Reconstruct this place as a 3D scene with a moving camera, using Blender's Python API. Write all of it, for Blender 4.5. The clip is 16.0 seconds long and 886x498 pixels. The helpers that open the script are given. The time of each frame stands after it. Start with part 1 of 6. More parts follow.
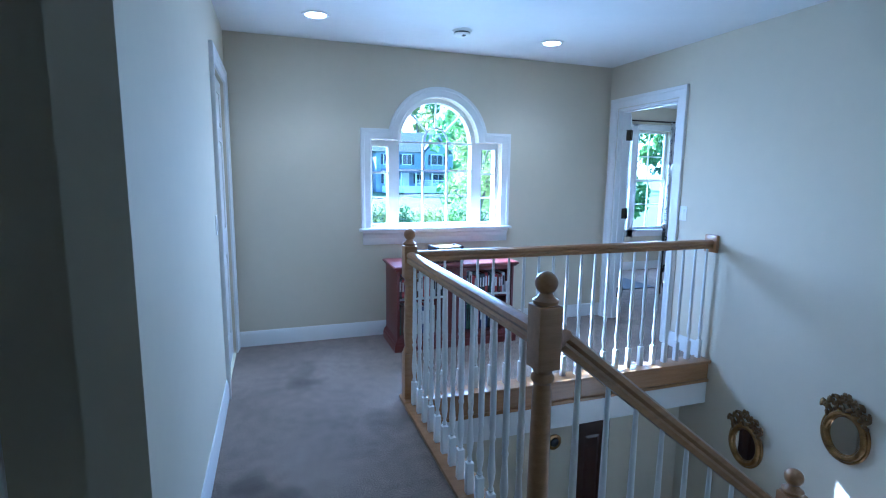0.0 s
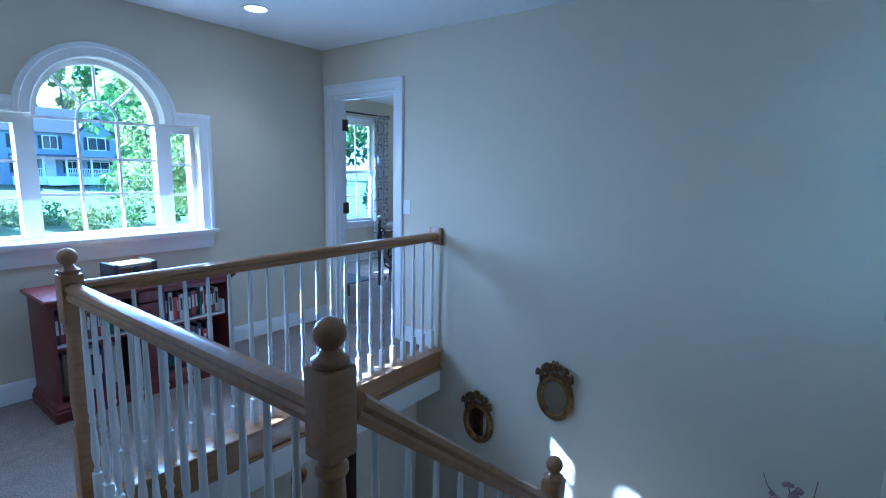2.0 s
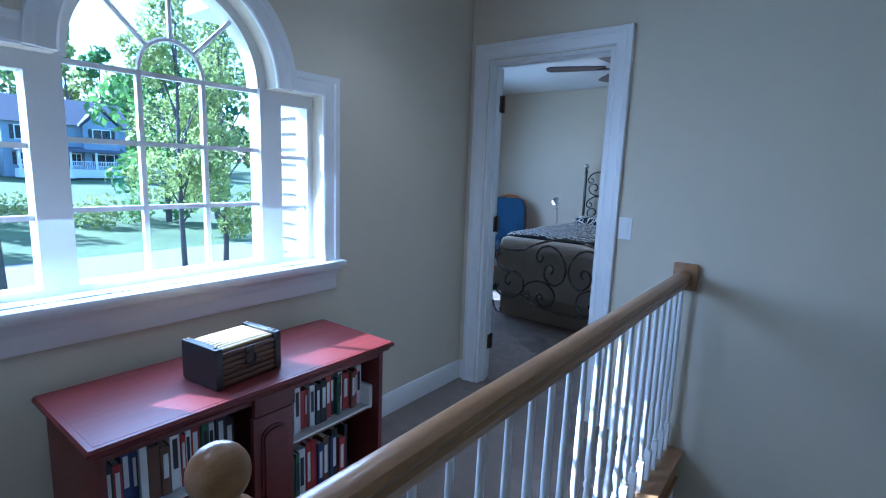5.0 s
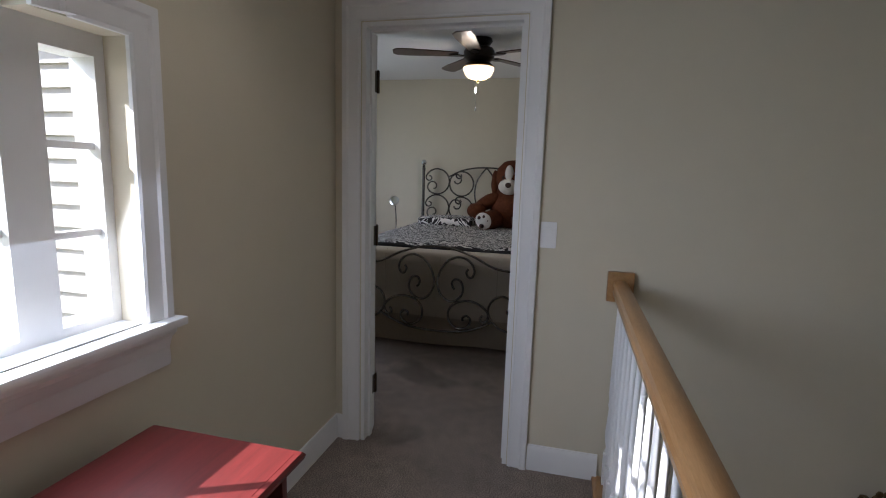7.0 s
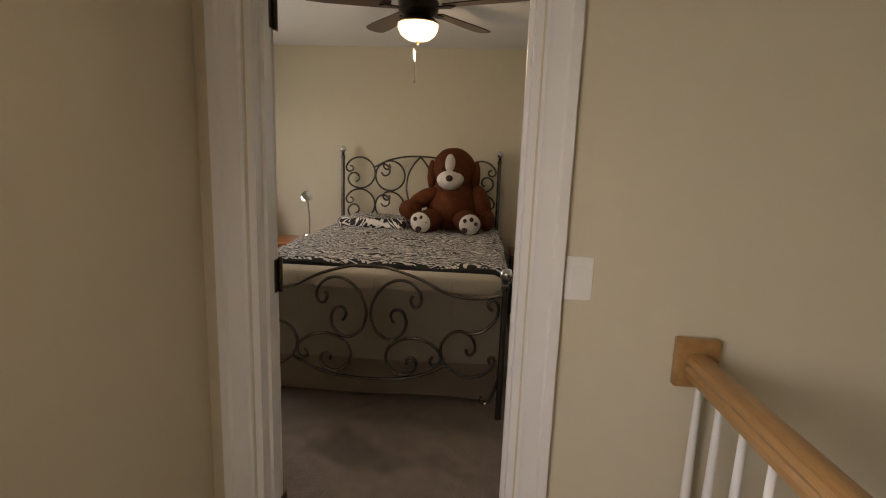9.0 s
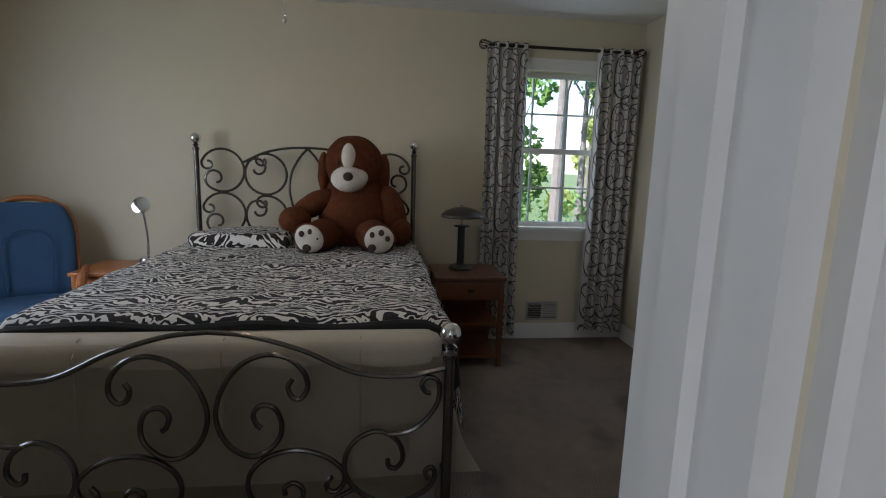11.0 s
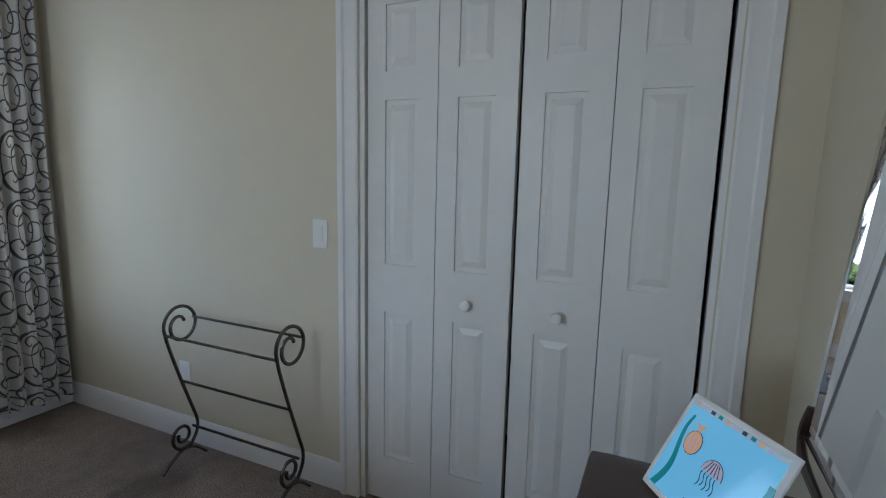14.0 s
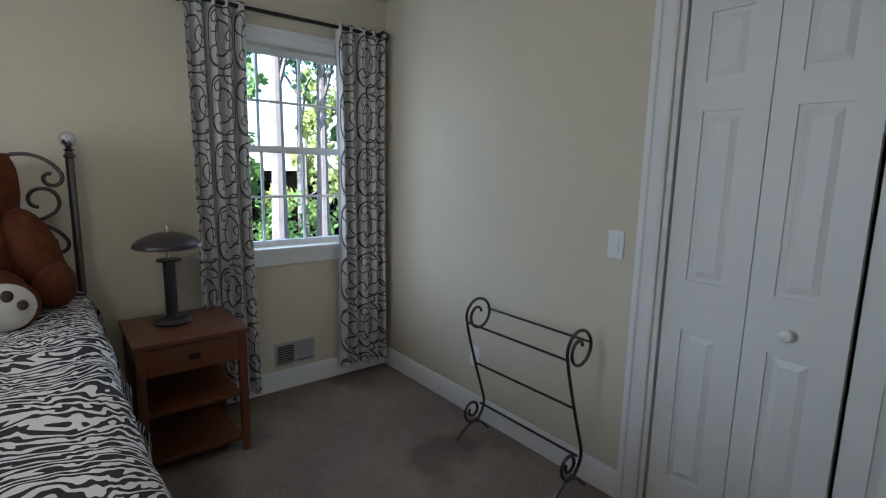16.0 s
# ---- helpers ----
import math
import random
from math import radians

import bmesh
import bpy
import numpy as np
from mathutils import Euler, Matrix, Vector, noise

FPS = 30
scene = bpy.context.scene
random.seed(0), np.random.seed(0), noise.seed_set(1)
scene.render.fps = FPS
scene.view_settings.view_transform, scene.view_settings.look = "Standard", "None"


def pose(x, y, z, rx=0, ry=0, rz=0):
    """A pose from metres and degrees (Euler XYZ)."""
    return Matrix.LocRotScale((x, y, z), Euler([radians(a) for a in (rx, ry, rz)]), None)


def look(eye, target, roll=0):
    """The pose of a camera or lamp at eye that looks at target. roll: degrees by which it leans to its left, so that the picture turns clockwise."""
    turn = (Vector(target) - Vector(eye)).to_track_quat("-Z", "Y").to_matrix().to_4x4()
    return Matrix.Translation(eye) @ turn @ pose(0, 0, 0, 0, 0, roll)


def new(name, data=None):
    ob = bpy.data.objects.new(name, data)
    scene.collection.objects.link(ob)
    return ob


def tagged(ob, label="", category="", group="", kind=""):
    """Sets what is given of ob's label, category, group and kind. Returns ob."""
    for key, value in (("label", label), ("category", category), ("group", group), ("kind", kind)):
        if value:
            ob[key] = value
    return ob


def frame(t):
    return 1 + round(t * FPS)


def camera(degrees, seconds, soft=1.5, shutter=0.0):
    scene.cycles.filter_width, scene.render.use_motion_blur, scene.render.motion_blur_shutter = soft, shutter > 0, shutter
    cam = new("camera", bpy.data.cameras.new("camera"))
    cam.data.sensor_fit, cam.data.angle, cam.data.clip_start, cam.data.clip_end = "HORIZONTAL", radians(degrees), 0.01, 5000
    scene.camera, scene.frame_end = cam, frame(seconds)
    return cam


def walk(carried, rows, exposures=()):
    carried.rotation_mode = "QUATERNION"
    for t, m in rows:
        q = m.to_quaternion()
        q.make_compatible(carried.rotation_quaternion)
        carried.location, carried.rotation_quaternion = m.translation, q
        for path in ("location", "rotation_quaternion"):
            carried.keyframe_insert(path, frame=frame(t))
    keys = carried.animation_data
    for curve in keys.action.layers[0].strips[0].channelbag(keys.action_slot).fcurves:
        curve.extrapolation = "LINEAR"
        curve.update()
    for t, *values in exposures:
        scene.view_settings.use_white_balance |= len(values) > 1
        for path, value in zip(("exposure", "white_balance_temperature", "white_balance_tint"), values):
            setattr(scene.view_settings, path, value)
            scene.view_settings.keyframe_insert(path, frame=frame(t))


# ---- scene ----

cam = camera(83.5, 16.0, soft=1.1)
PATH = [
    (0, (-3.138, -4.190, 1.393), (-2.496, -2.319, 1.102), 0.7),
    (0.5, (-3.172, -4.166, 1.390), (-2.031, -2.551, 1.094), 0.6),
    (1, (-3.143, -4.079, 1.396), (-1.733, -2.693, 1.096), 0.6),
    (1.5, (-3.080, -3.939, 1.398), (-1.544, -2.696, 1.091), 0.8),
    (2, (-3.004, -3.679, 1.411), (-1.432, -2.483, 1.100), 1.2),
    (2.5, (-2.894, -3.393, 1.408), (-1.313, -2.211, 1.087), 1.3),
    (3, (-2.750, -3.080, 1.407), (-1.163, -1.906, 1.087), 1.4),
    (3.5, (-2.670, -2.788, 1.408), (-1.157, -1.521, 1.084), 1.6),
    (4, (-2.673, -2.442, 1.405), (-1.181, -1.150, 1.081), 1.8),
    (4.2, (-2.668, -2.314, 1.398), (-1.170, -1.030, 1.073), 1.9),
    (6.3, (-2.424, -1.258, 1.384), (-0.617, -0.456, 1.083), 1.7),
    (6.5, (-2.369, -1.204, 1.381), (-0.521, -0.503, 1.079), 1.7),
    (7, (-2.216, -1.103, 1.374), (-0.299, -0.620, 1.071), 1.7),
    (7.5, (-1.999, -1.023, 1.367), (-0.054, -0.673, 1.057), 1.6),
    (8, (-1.739, -0.931, 1.389), (0.218, -0.665, 1.075), 1.6),
    (10.3, (-0.590, -0.653, 1.408), (1.377, -0.616, 1.050), 2.1),
    (10.5, (-0.450, -0.700, 1.378), (1.519, -0.686, 1.031), 1.8),
    (11, (-0.202, -0.686, 1.356), (1.754, -0.931, 1.023), 1.8),
    (11.5, (0.079, -0.680, 1.336), (1.947, -1.318, 1.021), 1.6),
    (12, (0.153, -0.722, 1.347), (1.740, -1.901, 1.047), 1.3),
    (12.5, (0.199, -0.835, 1.337), (1.446, -2.370, 1.042), 1.0),
    (13, (0.287, -0.910, 1.331), (1.246, -2.641, 1.040), 1.4),
    (13.5, (0.357, -0.998, 1.330), (1.205, -2.785, 1.032), 1.1),
    (14, (0.482, -1.027, 1.351), (1.288, -2.833, 1.050), 1.3),
    (14.5, (0.602, -1.004, 1.356), (1.403, -2.812, 1.056), 1.4),
    (15, (0.680, -0.936, 1.372), (1.659, -2.654, 1.072), 1.3),
    (15.5, (0.671, -0.931, 1.384), (1.985, -2.406, 1.071), 0.8),
    (16, (0.606, -0.811, 1.394), (2.147, -2.046, 1.074), 1.2),
]
walk(cam, [(t, look(eye, target, roll)) for t, eye, target, roll in PATH],
     exposures=[(0.0, 3.35, 3850, 8), (1.5, 3.05, 3750, 8), (3.5, 2.6, 3850, 10), (4.2, 2.55, 3950, 10), (6.3, 2.0, 4600, 11), (7.0, 1.85, 5600, 17), (7.5, 1.8, 6500, 20), (8.2, 2.0, 8900, 24),
                (10.3, 2.2, 5700, 13), (11.0, 2.0, 5750, 13), (11.5, 2.05, 5700, 11), (12.0, 2.7, 5600, 10), (13.0, 3.2, 5400, 9), (14.5, 2.8, 5250, 10), (16.0, 2.75, 5400, 11)])

# ---- light ----
SUN = Vector((1.0, -2.04, -1.64)).normalized()
world = bpy.data.worlds.new("sky")
scene.world = world
world.use_nodes = True
sky = world.node_tree.nodes.new("ShaderNodeTexSky")
sky.sky_type = "NISHITA"
sky.sun_disc = False
sky.sun_elevation = radians(35.8)
sky.sun_rotation = radians(-26)
world.node_tree.links.new(sky.outputs[0], world.node_tree.nodes["Background"].inputs[0])
world.node_tree.nodes["Background"].inputs[1].default_value = 0.12
sun = new("sun", bpy.data.lights.new("sun", "SUN"))
sun.data.energy, sun.data.angle, sun.data.color = 5.0, radians(0.5), (1.0, 0.95, 0.86)
sun.matrix_world = look((0, 0, 10), Vector((0, 0, 10)) + SUN)


def area(name, eye, target, w, hgt, power, color=(0.86, 0.93, 1.0)):
    ob = new(name, bpy.data.lights.new(name, "AREA"))
    ob.data.shape, ob.data.size, ob.data.size_y, ob.data.energy, ob.data.color = "RECTANGLE", w, hgt, power, color
    ob.matrix_world = look(eye, target)
    return ob


area("window_light", (-1.75, 0.0, 1.33), (-1.75, -1.2, 0.72), 1.14, 0.60, 4.0)
area("window_light", (1.97, 1.95, 1.36), (2.1, 0.75, 0.85), 1.3, 1.1, 4.2)
area("window_light", (3.545, -1.95, 1.5), (1.5, -1.95, 1.3), 0.7, 1.05, 0.7)


def bulb(name, at, power, radius=0.04, color=(1.0, 0.85, 0.65)):
    ob = new(name, bpy.data.lights.new(name, "POINT"))
    ob.data.energy, ob.data.shadow_soft_size, ob.data.color = power, radius, color
    ob.location = at
    return ob


def spot(name, at, power):
    ob = new(name, bpy.data.lights.new(name, "SPOT"))
    ob.data.energy, ob.data.spot_size, ob.data.spot_blend, ob.data.shadow_soft_size = power, radians(120), 0.8, 0.05
    ob.data.color = (1.0, 0.88, 0.72)
    ob.matrix_world = look(at, (at[0], at[1], 0))
    return ob


spot("downlight_bulb", (-2.825, -0.62, 2.425), 3)
spot("downlight_bulb", (-1.01, -0.575, 2.425), 3)
bulb("fan_bulb", (1.89, -0.32, 2.05), 1.5)
bulb("sconce_bulb", (-0.5, -3.96, 1.07), 0.8, 0.03, (0.9, 0.95, 1.0))


# ---- materials ----
def mat(name, color, rough=0.5, metal=0.0, vary=0.12, scale=6.0, bump=0.0, bump_scale=60.0, second=None, spec=0.5, stretch=None, coat=0.0):
    m = bpy.data.materials.new(name)
    m.use_nodes = True
    nt = m.node_tree
    b = nt.nodes["Principled BSDF"]
    b.inputs["Roughness"].default_value, b.inputs["Metallic"].default_value = rough, metal
    b.inputs["Specular IOR Level"].default_value = spec
    b.inputs["Coat Weight"].default_value = coat
    co = nt.nodes.new("ShaderNodeTexCoord")
    src = co.outputs["Object"]
    if stretch:
        mp = nt.nodes.new("ShaderNodeMapping")
        mp.inputs["Scale"].default_value = stretch
        nt.links.new(src, mp.inputs[0])
        src = mp.outputs[0]
    n1 = nt.nodes.new("ShaderNodeTexNoise")
    n1.inputs["Scale"].default_value, n1.inputs["Detail"].default_value = scale, 6.0
    nt.links.new(src, n1.inputs["Vector"])
    n2 = nt.nodes.new("ShaderNodeTexNoise")
    n2.inputs["Scale"].default_value, n2.inputs["Detail"].default_value = scale * 9, 3.0
    nt.links.new(src, n2.inputs["Vector"])
    mixn = nt.nodes.new("ShaderNodeMath")
    mixn.operation = "MULTIPLY_ADD"
    mixn.inputs[1].default_value = 0.4
    nt.links.new(n2.outputs[0], mixn.inputs[0])
    sc = nt.nodes.new("ShaderNodeMath")
    sc.operation = "MULTIPLY"
    sc.inputs[1].default_value = 0.6
    nt.links.new(n1.outputs[0], sc.inputs[0])
    nt.links.new(sc.outputs[0], mixn.inputs[2])
    ramp = nt.nodes.new("ShaderNodeValToRGB")
    c = Vector(color)
    lo = Vector(second) if second else c * (1 - vary)
    hi = c if second else c * (1 + vary)
    ramp.color_ramp.elements[0].position, ramp.color_ramp.elements[1].position = 0.32, 0.68
    ramp.color_ramp.elements[0].color = (*[min(1, v) for v in lo], 1)
    ramp.color_ramp.elements[1].color = (*[min(1, v) for v in hi], 1)
    nt.links.new(mixn.outputs[0], ramp.inputs[0])
    nt.links.new(ramp.outputs[0], b.inputs["Base Color"])
    if bump:
        nb = nt.nodes.new("ShaderNodeTexNoise")
        nb.inputs["Scale"].default_value, nb.inputs["Detail"].default_value = bump_scale, 4.0
        nt.links.new(src, nb.inputs["Vector"])
        bp = nt.nodes.new("ShaderNodeBump")
        bp.inputs["Strength"].default_value, bp.inputs["Distance"].default_value = bump, 0.004
        nt.links.new(nb.outputs[0], bp.inputs["Height"])
        nt.links.new(bp.outputs[0], b.inputs["Normal"])
    return m


def wood(name, color, dark, rough=0.35, stretch=(1, 12, 12), coat=0.2):
    return mat(name, color, rough, second=dark, scale=4.0, bump=0.06, bump_scale=30, stretch=stretch, coat=coat)


def glow(name, color, strength):
    m = bpy.data.materials.new(name)
    m.use_nodes = True
    b = m.node_tree.nodes["Principled BSDF"]
    b.inputs["Base Color"].default_value = (*color, 1)
    b.inputs["Emission Color"].default_value, b.inputs["Emission Strength"].default_value = (*color, 1), strength
    return m


def glass_material():
    m = bpy.data.materials.new("window_glass")
    m.use_nodes = True
    nt = m.node_tree
    nt.nodes.remove(nt.nodes["Principled BSDF"])
    tr, gl, mx, lw, pw = (nt.nodes.new("ShaderNode" + k) for k in ("BsdfTransparent", "BsdfGlossy", "MixShader", "LayerWeight", "Math"))
    gl.inputs["Roughness"].default_value = 0.01
    pw.operation = "POWER"
    pw.inputs[1].default_value = 4.0
    ad = nt.nodes.new("ShaderNodeMath")
    ad.operation = "MULTIPLY_ADD"
    ad.inputs[1].default_value, ad.inputs[2].default_value = 0.5, 0.025
    nt.links.new(lw.outputs["Facing"], pw.inputs[0])
    nt.links.new(pw.outputs[0], ad.inputs[0])
    nt.links.new(ad.outputs[0], mx.inputs[0])
    nt.links.new(tr.outputs[0], mx.inputs[1])
    nt.links.new(gl.outputs[0], mx.inputs[2])
    nt.links.new(mx.outputs[0], nt.nodes["Material Output"].inputs[0])
    return m


WALL = mat("wall_paint", (0.63, 0.57, 0.435), 0.75, vary=0.02, scale=1.2, bump=0.06, bump_scale=220, spec=0.3)
CEIL = mat("ceiling_paint", (0.80, 0.79, 0.76), 0.85, vary=0.02, scale=1.5, bump=0.08, bump_scale=150)
TRIM = mat("white_trim_paint", (0.78, 0.77, 0.75), 0.35, vary=0.015, scale=3)
DOORW = mat("white_door_paint", (0.76, 0.75, 0.72), 0.42, vary=0.02, scale=3, bump=0.03, bump_scale=90)
CARPET = mat("taupe_carpet", (0.235, 0.19, 0.155), 0.98, vary=0.24, scale=1.7, bump=0.9, bump_scale=380, spec=0.1)
def stain(m, scale, cut, amount):
    """Worn dark blotches over a material's own colour."""
    nt = m.node_tree
    b = nt.nodes["Principled BSDF"]
    src = b.inputs["Base Color"].links[0].from_socket
    co, nz, rp, mu = (nt.nodes.new("ShaderNode" + k) for k in ("TexCoord", "TexNoise", "ValToRGB", "Mix"))
    nz.inputs["Scale"].default_value, nz.inputs["Detail"].default_value = scale, 3.0
    nt.links.new(co.outputs["Object"], nz.inputs["Vector"])
    rp.color_ramp.elements[0].position, rp.color_ramp.elements[1].position = cut, cut + 0.09
    rp.color_ramp.elements[0].color, rp.color_ramp.elements[1].color = (1, 1, 1, 1), (amount, amount, amount, 1)
    nt.links.new(nz.outputs[0], rp.inputs[0])
    mu.data_type, mu.blend_type = "RGBA", "MULTIPLY"
    mu.inputs["Factor"].default_value = 1.0
    nt.links.new(src, mu.inputs["A"])
    nt.links.new(rp.outputs[0], mu.inputs["B"])
    nt.links.new(mu.outputs["Result"], b.inputs["Base Color"])


stain(CARPET, 1.6, 0.58, 0.62)


def speckle(m, scale, lo, hi):
    """Salt-and-pepper tufts over a material's own colour."""
    nt = m.node_tree
    b = nt.nodes["Principled BSDF"]
    src = b.inputs["Base Color"].links[0].from_socket
    co, nz, rp, mu = (nt.nodes.new("ShaderNode" + k) for k in ("TexCoord", "TexNoise", "MapRange", "VectorMath"))
    nz.inputs["Scale"].default_value, nz.inputs["Detail"].default_value = scale, 2.0
    nt.links.new(co.outputs["Object"], nz.inputs["Vector"])
    rp.inputs["From Min"].default_value, rp.inputs["From Max"].default_value = 0.32, 0.68
    rp.inputs["To Min"].default_value, rp.inputs["To Max"].default_value = lo, hi
    nt.links.new(nz.outputs[0], rp.inputs["Value"])
    mu.operation = "MULTIPLY"
    nt.links.new(src, mu.inputs[0])
    nt.links.new(rp.outputs["Result"], mu.inputs[1])
    nt.links.new(mu.outputs[0], b.inputs["Base Color"])


speckle(CARPET, 170, 0.55, 1.6)
HINGE = mat("dark_bronze_hinge", (0.085, 0.062, 0.038), 0.35, 0.9, vary=0.25, scale=25)
OAK = wood("oak", (0.42, 0.235, 0.095), (0.27, 0.14, 0.05), 0.3)
CHERRY = wood("cherry_wood", (0.14, 0.019, 0.016), (0.075, 0.011, 0.009), 0.42, coat=0.0)
MAHOG = wood("dark_mahogany", (0.052, 0.020, 0.012), (0.028, 0.010, 0.006), 0.3, coat=0.3)
WALNUT = wood("brown_wood", (0.16, 0.055, 0.021), (0.10, 0.033, 0.012), 0.35)
HONEY = wood("honey_wood", (0.46, 0.17, 0.05), (0.33, 0.11, 0.03), 0.35)
PEWTER = mat("pewter_metal", (0.13, 0.118, 0.105), 0.27, 0.9, vary=0.2, scale=14)
CHROME = mat("chrome", (0.75, 0.75, 0.76), 0.12, 1.0, vary=0.03)
BRASS = mat("aged_brass", (0.22, 0.155, 0.07), 0.3, 1.0, vary=0.25, scale=20)
BRONZE = mat("dark_bronze", (0.035, 0.026, 0.020), 0.35, 0.7, vary=0.2)
GOLD = mat("antique_gold", (0.27, 0.16, 0.055), 0.33, 0.9, vary=0.55, scale=22, bump=0.4, bump_scale=70)
DARKGOLD = mat("tarnished_gold", (0.17, 0.11, 0.05), 0.3, 0.9, vary=0.6, scale=30, bump=0.5, bump_scale=80)
MIRROR = mat("mirror_glass", (0.9, 0.9, 0.9), 0.02, 1.0, vary=0.0)
BLACK = mat("black_plastic", (0.02, 0.02, 0.022), 0.4)
PLASTIC = mat("white_plastic", (0.80, 0.79, 0.76), 0.35, vary=0.01)
GLASS = glass_material()
DUVET = mat("cream_quilt", (0.56, 0.49, 0.39), 0.9, vary=0.04, scale=4, bump=0.25, bump_scale=120)
SKIRT = mat("tan_bed_skirt", (0.42, 0.35, 0.26), 0.9, vary=0.05, scale=4, bump=0.2, bump_scale=200)
DARKTRIM = mat("black_fabric", (0.02, 0.02, 0.02), 0.9)
BLUEPAD = mat("blue_cushion", (0.035, 0.085, 0.17), 0.9, vary=0.08, scale=8, bump=0.4, bump_scale=300)
FUR = mat("brown_plush", (0.105, 0.034, 0.015), 0.95, vary=0.3, scale=30, bump=1.0, bump_scale=160, spec=0.1)
WHITEFUR = mat("white_plush", (0.66, 0.62, 0.56), 0.95, vary=0.08, scale=30, bump=0.8, bump_scale=160, spec=0.1)
NOSE = mat("dark_brown_plush", (0.05, 0.022, 0.014), 0.8)
SIDING = mat("white_siding", (0.78, 0.78, 0.76), 0.6, vary=0.03)
# Toned down from white to keep the lap lines visible in full sun.
CLAP = mat("beige_clapboard", (0.40, 0.37, 0.33), 0.7, vary=0.06, scale=5)


# ---- mesh helpers ----
def box(bm, x0, y0, z0, x1, y1, z1, bevel=0.0, slot=0):
    r = bmesh.ops.create_cube(bm, size=1.0, matrix=Matrix.Translation(((x0 + x1) / 2, (y0 + y1) / 2, (z0 + z1) / 2)) @ Matrix.Diagonal((abs(x1 - x0), abs(y1 - y0), abs(z1 - z0), 1)))
    if slot:
        for v in r["verts"]:
            for f in v.link_faces:
                f.material_index = slot
    if bevel:
        es = {e for v in r["verts"] for e in v.link_edges}
        bmesh.ops.bevel(bm, geom=list(es), offset=bevel, segments=2, affect="EDGES", profile=0.6)
    return bm


def B(*args, bevel=0.0):
    return box(bmesh.new(), *args, bevel=bevel)


def lathe(profile, segs=20, at=(0, 0, 0), bm=None, axis="z"):
    bm = bm or bmesh.new()
    rings = []
    for r, z in profile:
        ring = []
        for i in range(segs):
            a = 2 * math.pi * i / segs
            p = (r * math.cos(a), r * math.sin(a), z)
            if axis == "x":
                p = (p[2], p[0], p[1])
            elif axis == "y":
                p = (p[0], p[2], p[1])
            ring.append(bm.verts.new((p[0] + at[0], p[1] + at[1], p[2] + at[2])))
        rings.append(ring)
    for a, b in zip(rings, rings[1:]):
        for i in range(segs):
            bm.faces.new((a[i], a[(i + 1) % segs], b[(i + 1) % segs], b[i]))
    bm.faces.new(rings[0][::-1])
    bm.faces.new(rings[-1])
    return bm


def tube(bm, pts, r, segs=8, closed=False):
    pts = [Vector(p) for p in pts]
    n = len(pts)
    rings = []
    up = None
    for i, p in enumerate(pts):
        a, b = (pts[i - 1] if i or closed else p), (pts[(i + 1) % n] if i < n - 1 or closed else p)
        d = (b - a).normalized()
        if up is None:
            up = d.orthogonal().normalized()
        up = (up - d * up.dot(d))
        up = up.normalized() if up.length > 1e-6 else d.orthogonal().normalized()
        s = d.cross(up)
        rr = r(i / max(1, n - 1)) if callable(r) else r
        rings.append([bm.verts.new(p + (up * math.cos(t) + s * math.sin(t)) * rr) for t in (2 * math.pi * k / segs for k in range(segs))])
    pairs = list(zip(rings, rings[1:])) + ([(rings[-1], rings[0])] if closed else [])
    for a, b in pairs:
        for k in range(segs):
            bm.faces.new((a[k], a[(k + 1) % segs], b[(k + 1) % segs], b[k]))
    if not closed:
        bm.faces.new(rings[0][::-1])
        bm.faces.new(rings[-1])
    return bm


def sweep(path, profile, place, bm=None, closed=False):
    """Sweeps a profile of (outward, depth) pairs along a flat path with mitred corners; place(u, v, w) gives the point."""
    bm = bm or bmesh.new()
    n = len(path)
    rings = []
    for i in range(n):
        p = Vector(path[i])
        d0 = (p - Vector(path[i - 1])).normalized() if i or closed else None
        d1 = (Vector(path[(i + 1) % n]) - p).normalized() if i < n - 1 or closed else None
        d0, d1 = d0 or d1, d1 or d0
        n0, n1 = Vector((-d0.y, d0.x)), Vector((-d1.y, d1.x))
        m = (n0 + n1).normalized()
        m /= max(0.2, m.dot(n0))
        rings.append([bm.verts.new(place(p.x + m.x * a, p.y + m.y * a, w)) for a, w in profile])
    k = len(profile)
    pairs = list(zip(rings, rings[1:])) + ([(rings[-1], rings[0])] if closed else [])
    for a, b in pairs:
        for j in range(k):
            bm.faces.new((a[j], a[(j + 1) % k], b[(j + 1) % k], b[j]))
    if not closed:
        bm.faces.new(rings[0])
        bm.faces.new(rings[-1][::-1])
    bmesh.ops.recalc_face_normals(bm, faces=bm.faces)
    return bm


def prism(poly, place, w0, w1, bm=None):
    bm = bm or bmesh.new()
    a = [bm.verts.new(place(u, v, w0)) for u, v in poly]
    b = [bm.verts.new(place(u, v, w1)) for u, v in poly]
    bm.faces.new(a)
    bm.faces.new(b[::-1])
    for i in range(len(poly)):
        j = (i + 1) % len(poly)
        bm.faces.new((a[i], b[i], b[j], a[j]))
    bmesh.ops.recalc_face_normals(bm, faces=bm.faces)
    return bm


def finish(name, bm, material, smooth=None):
    me = bpy.data.meshes.new(name)
    bmesh.ops.recalc_face_normals(bm, faces=bm.faces)
    bm.to_mesh(me)
    bm.free()
    for m in material if isinstance(material, (list, tuple)) else [material]:
        me.materials.append(m)
    if smooth is not None:
        me.shade_smooth()
        me.set_sharp_from_angle(angle=radians(smooth))
    return me


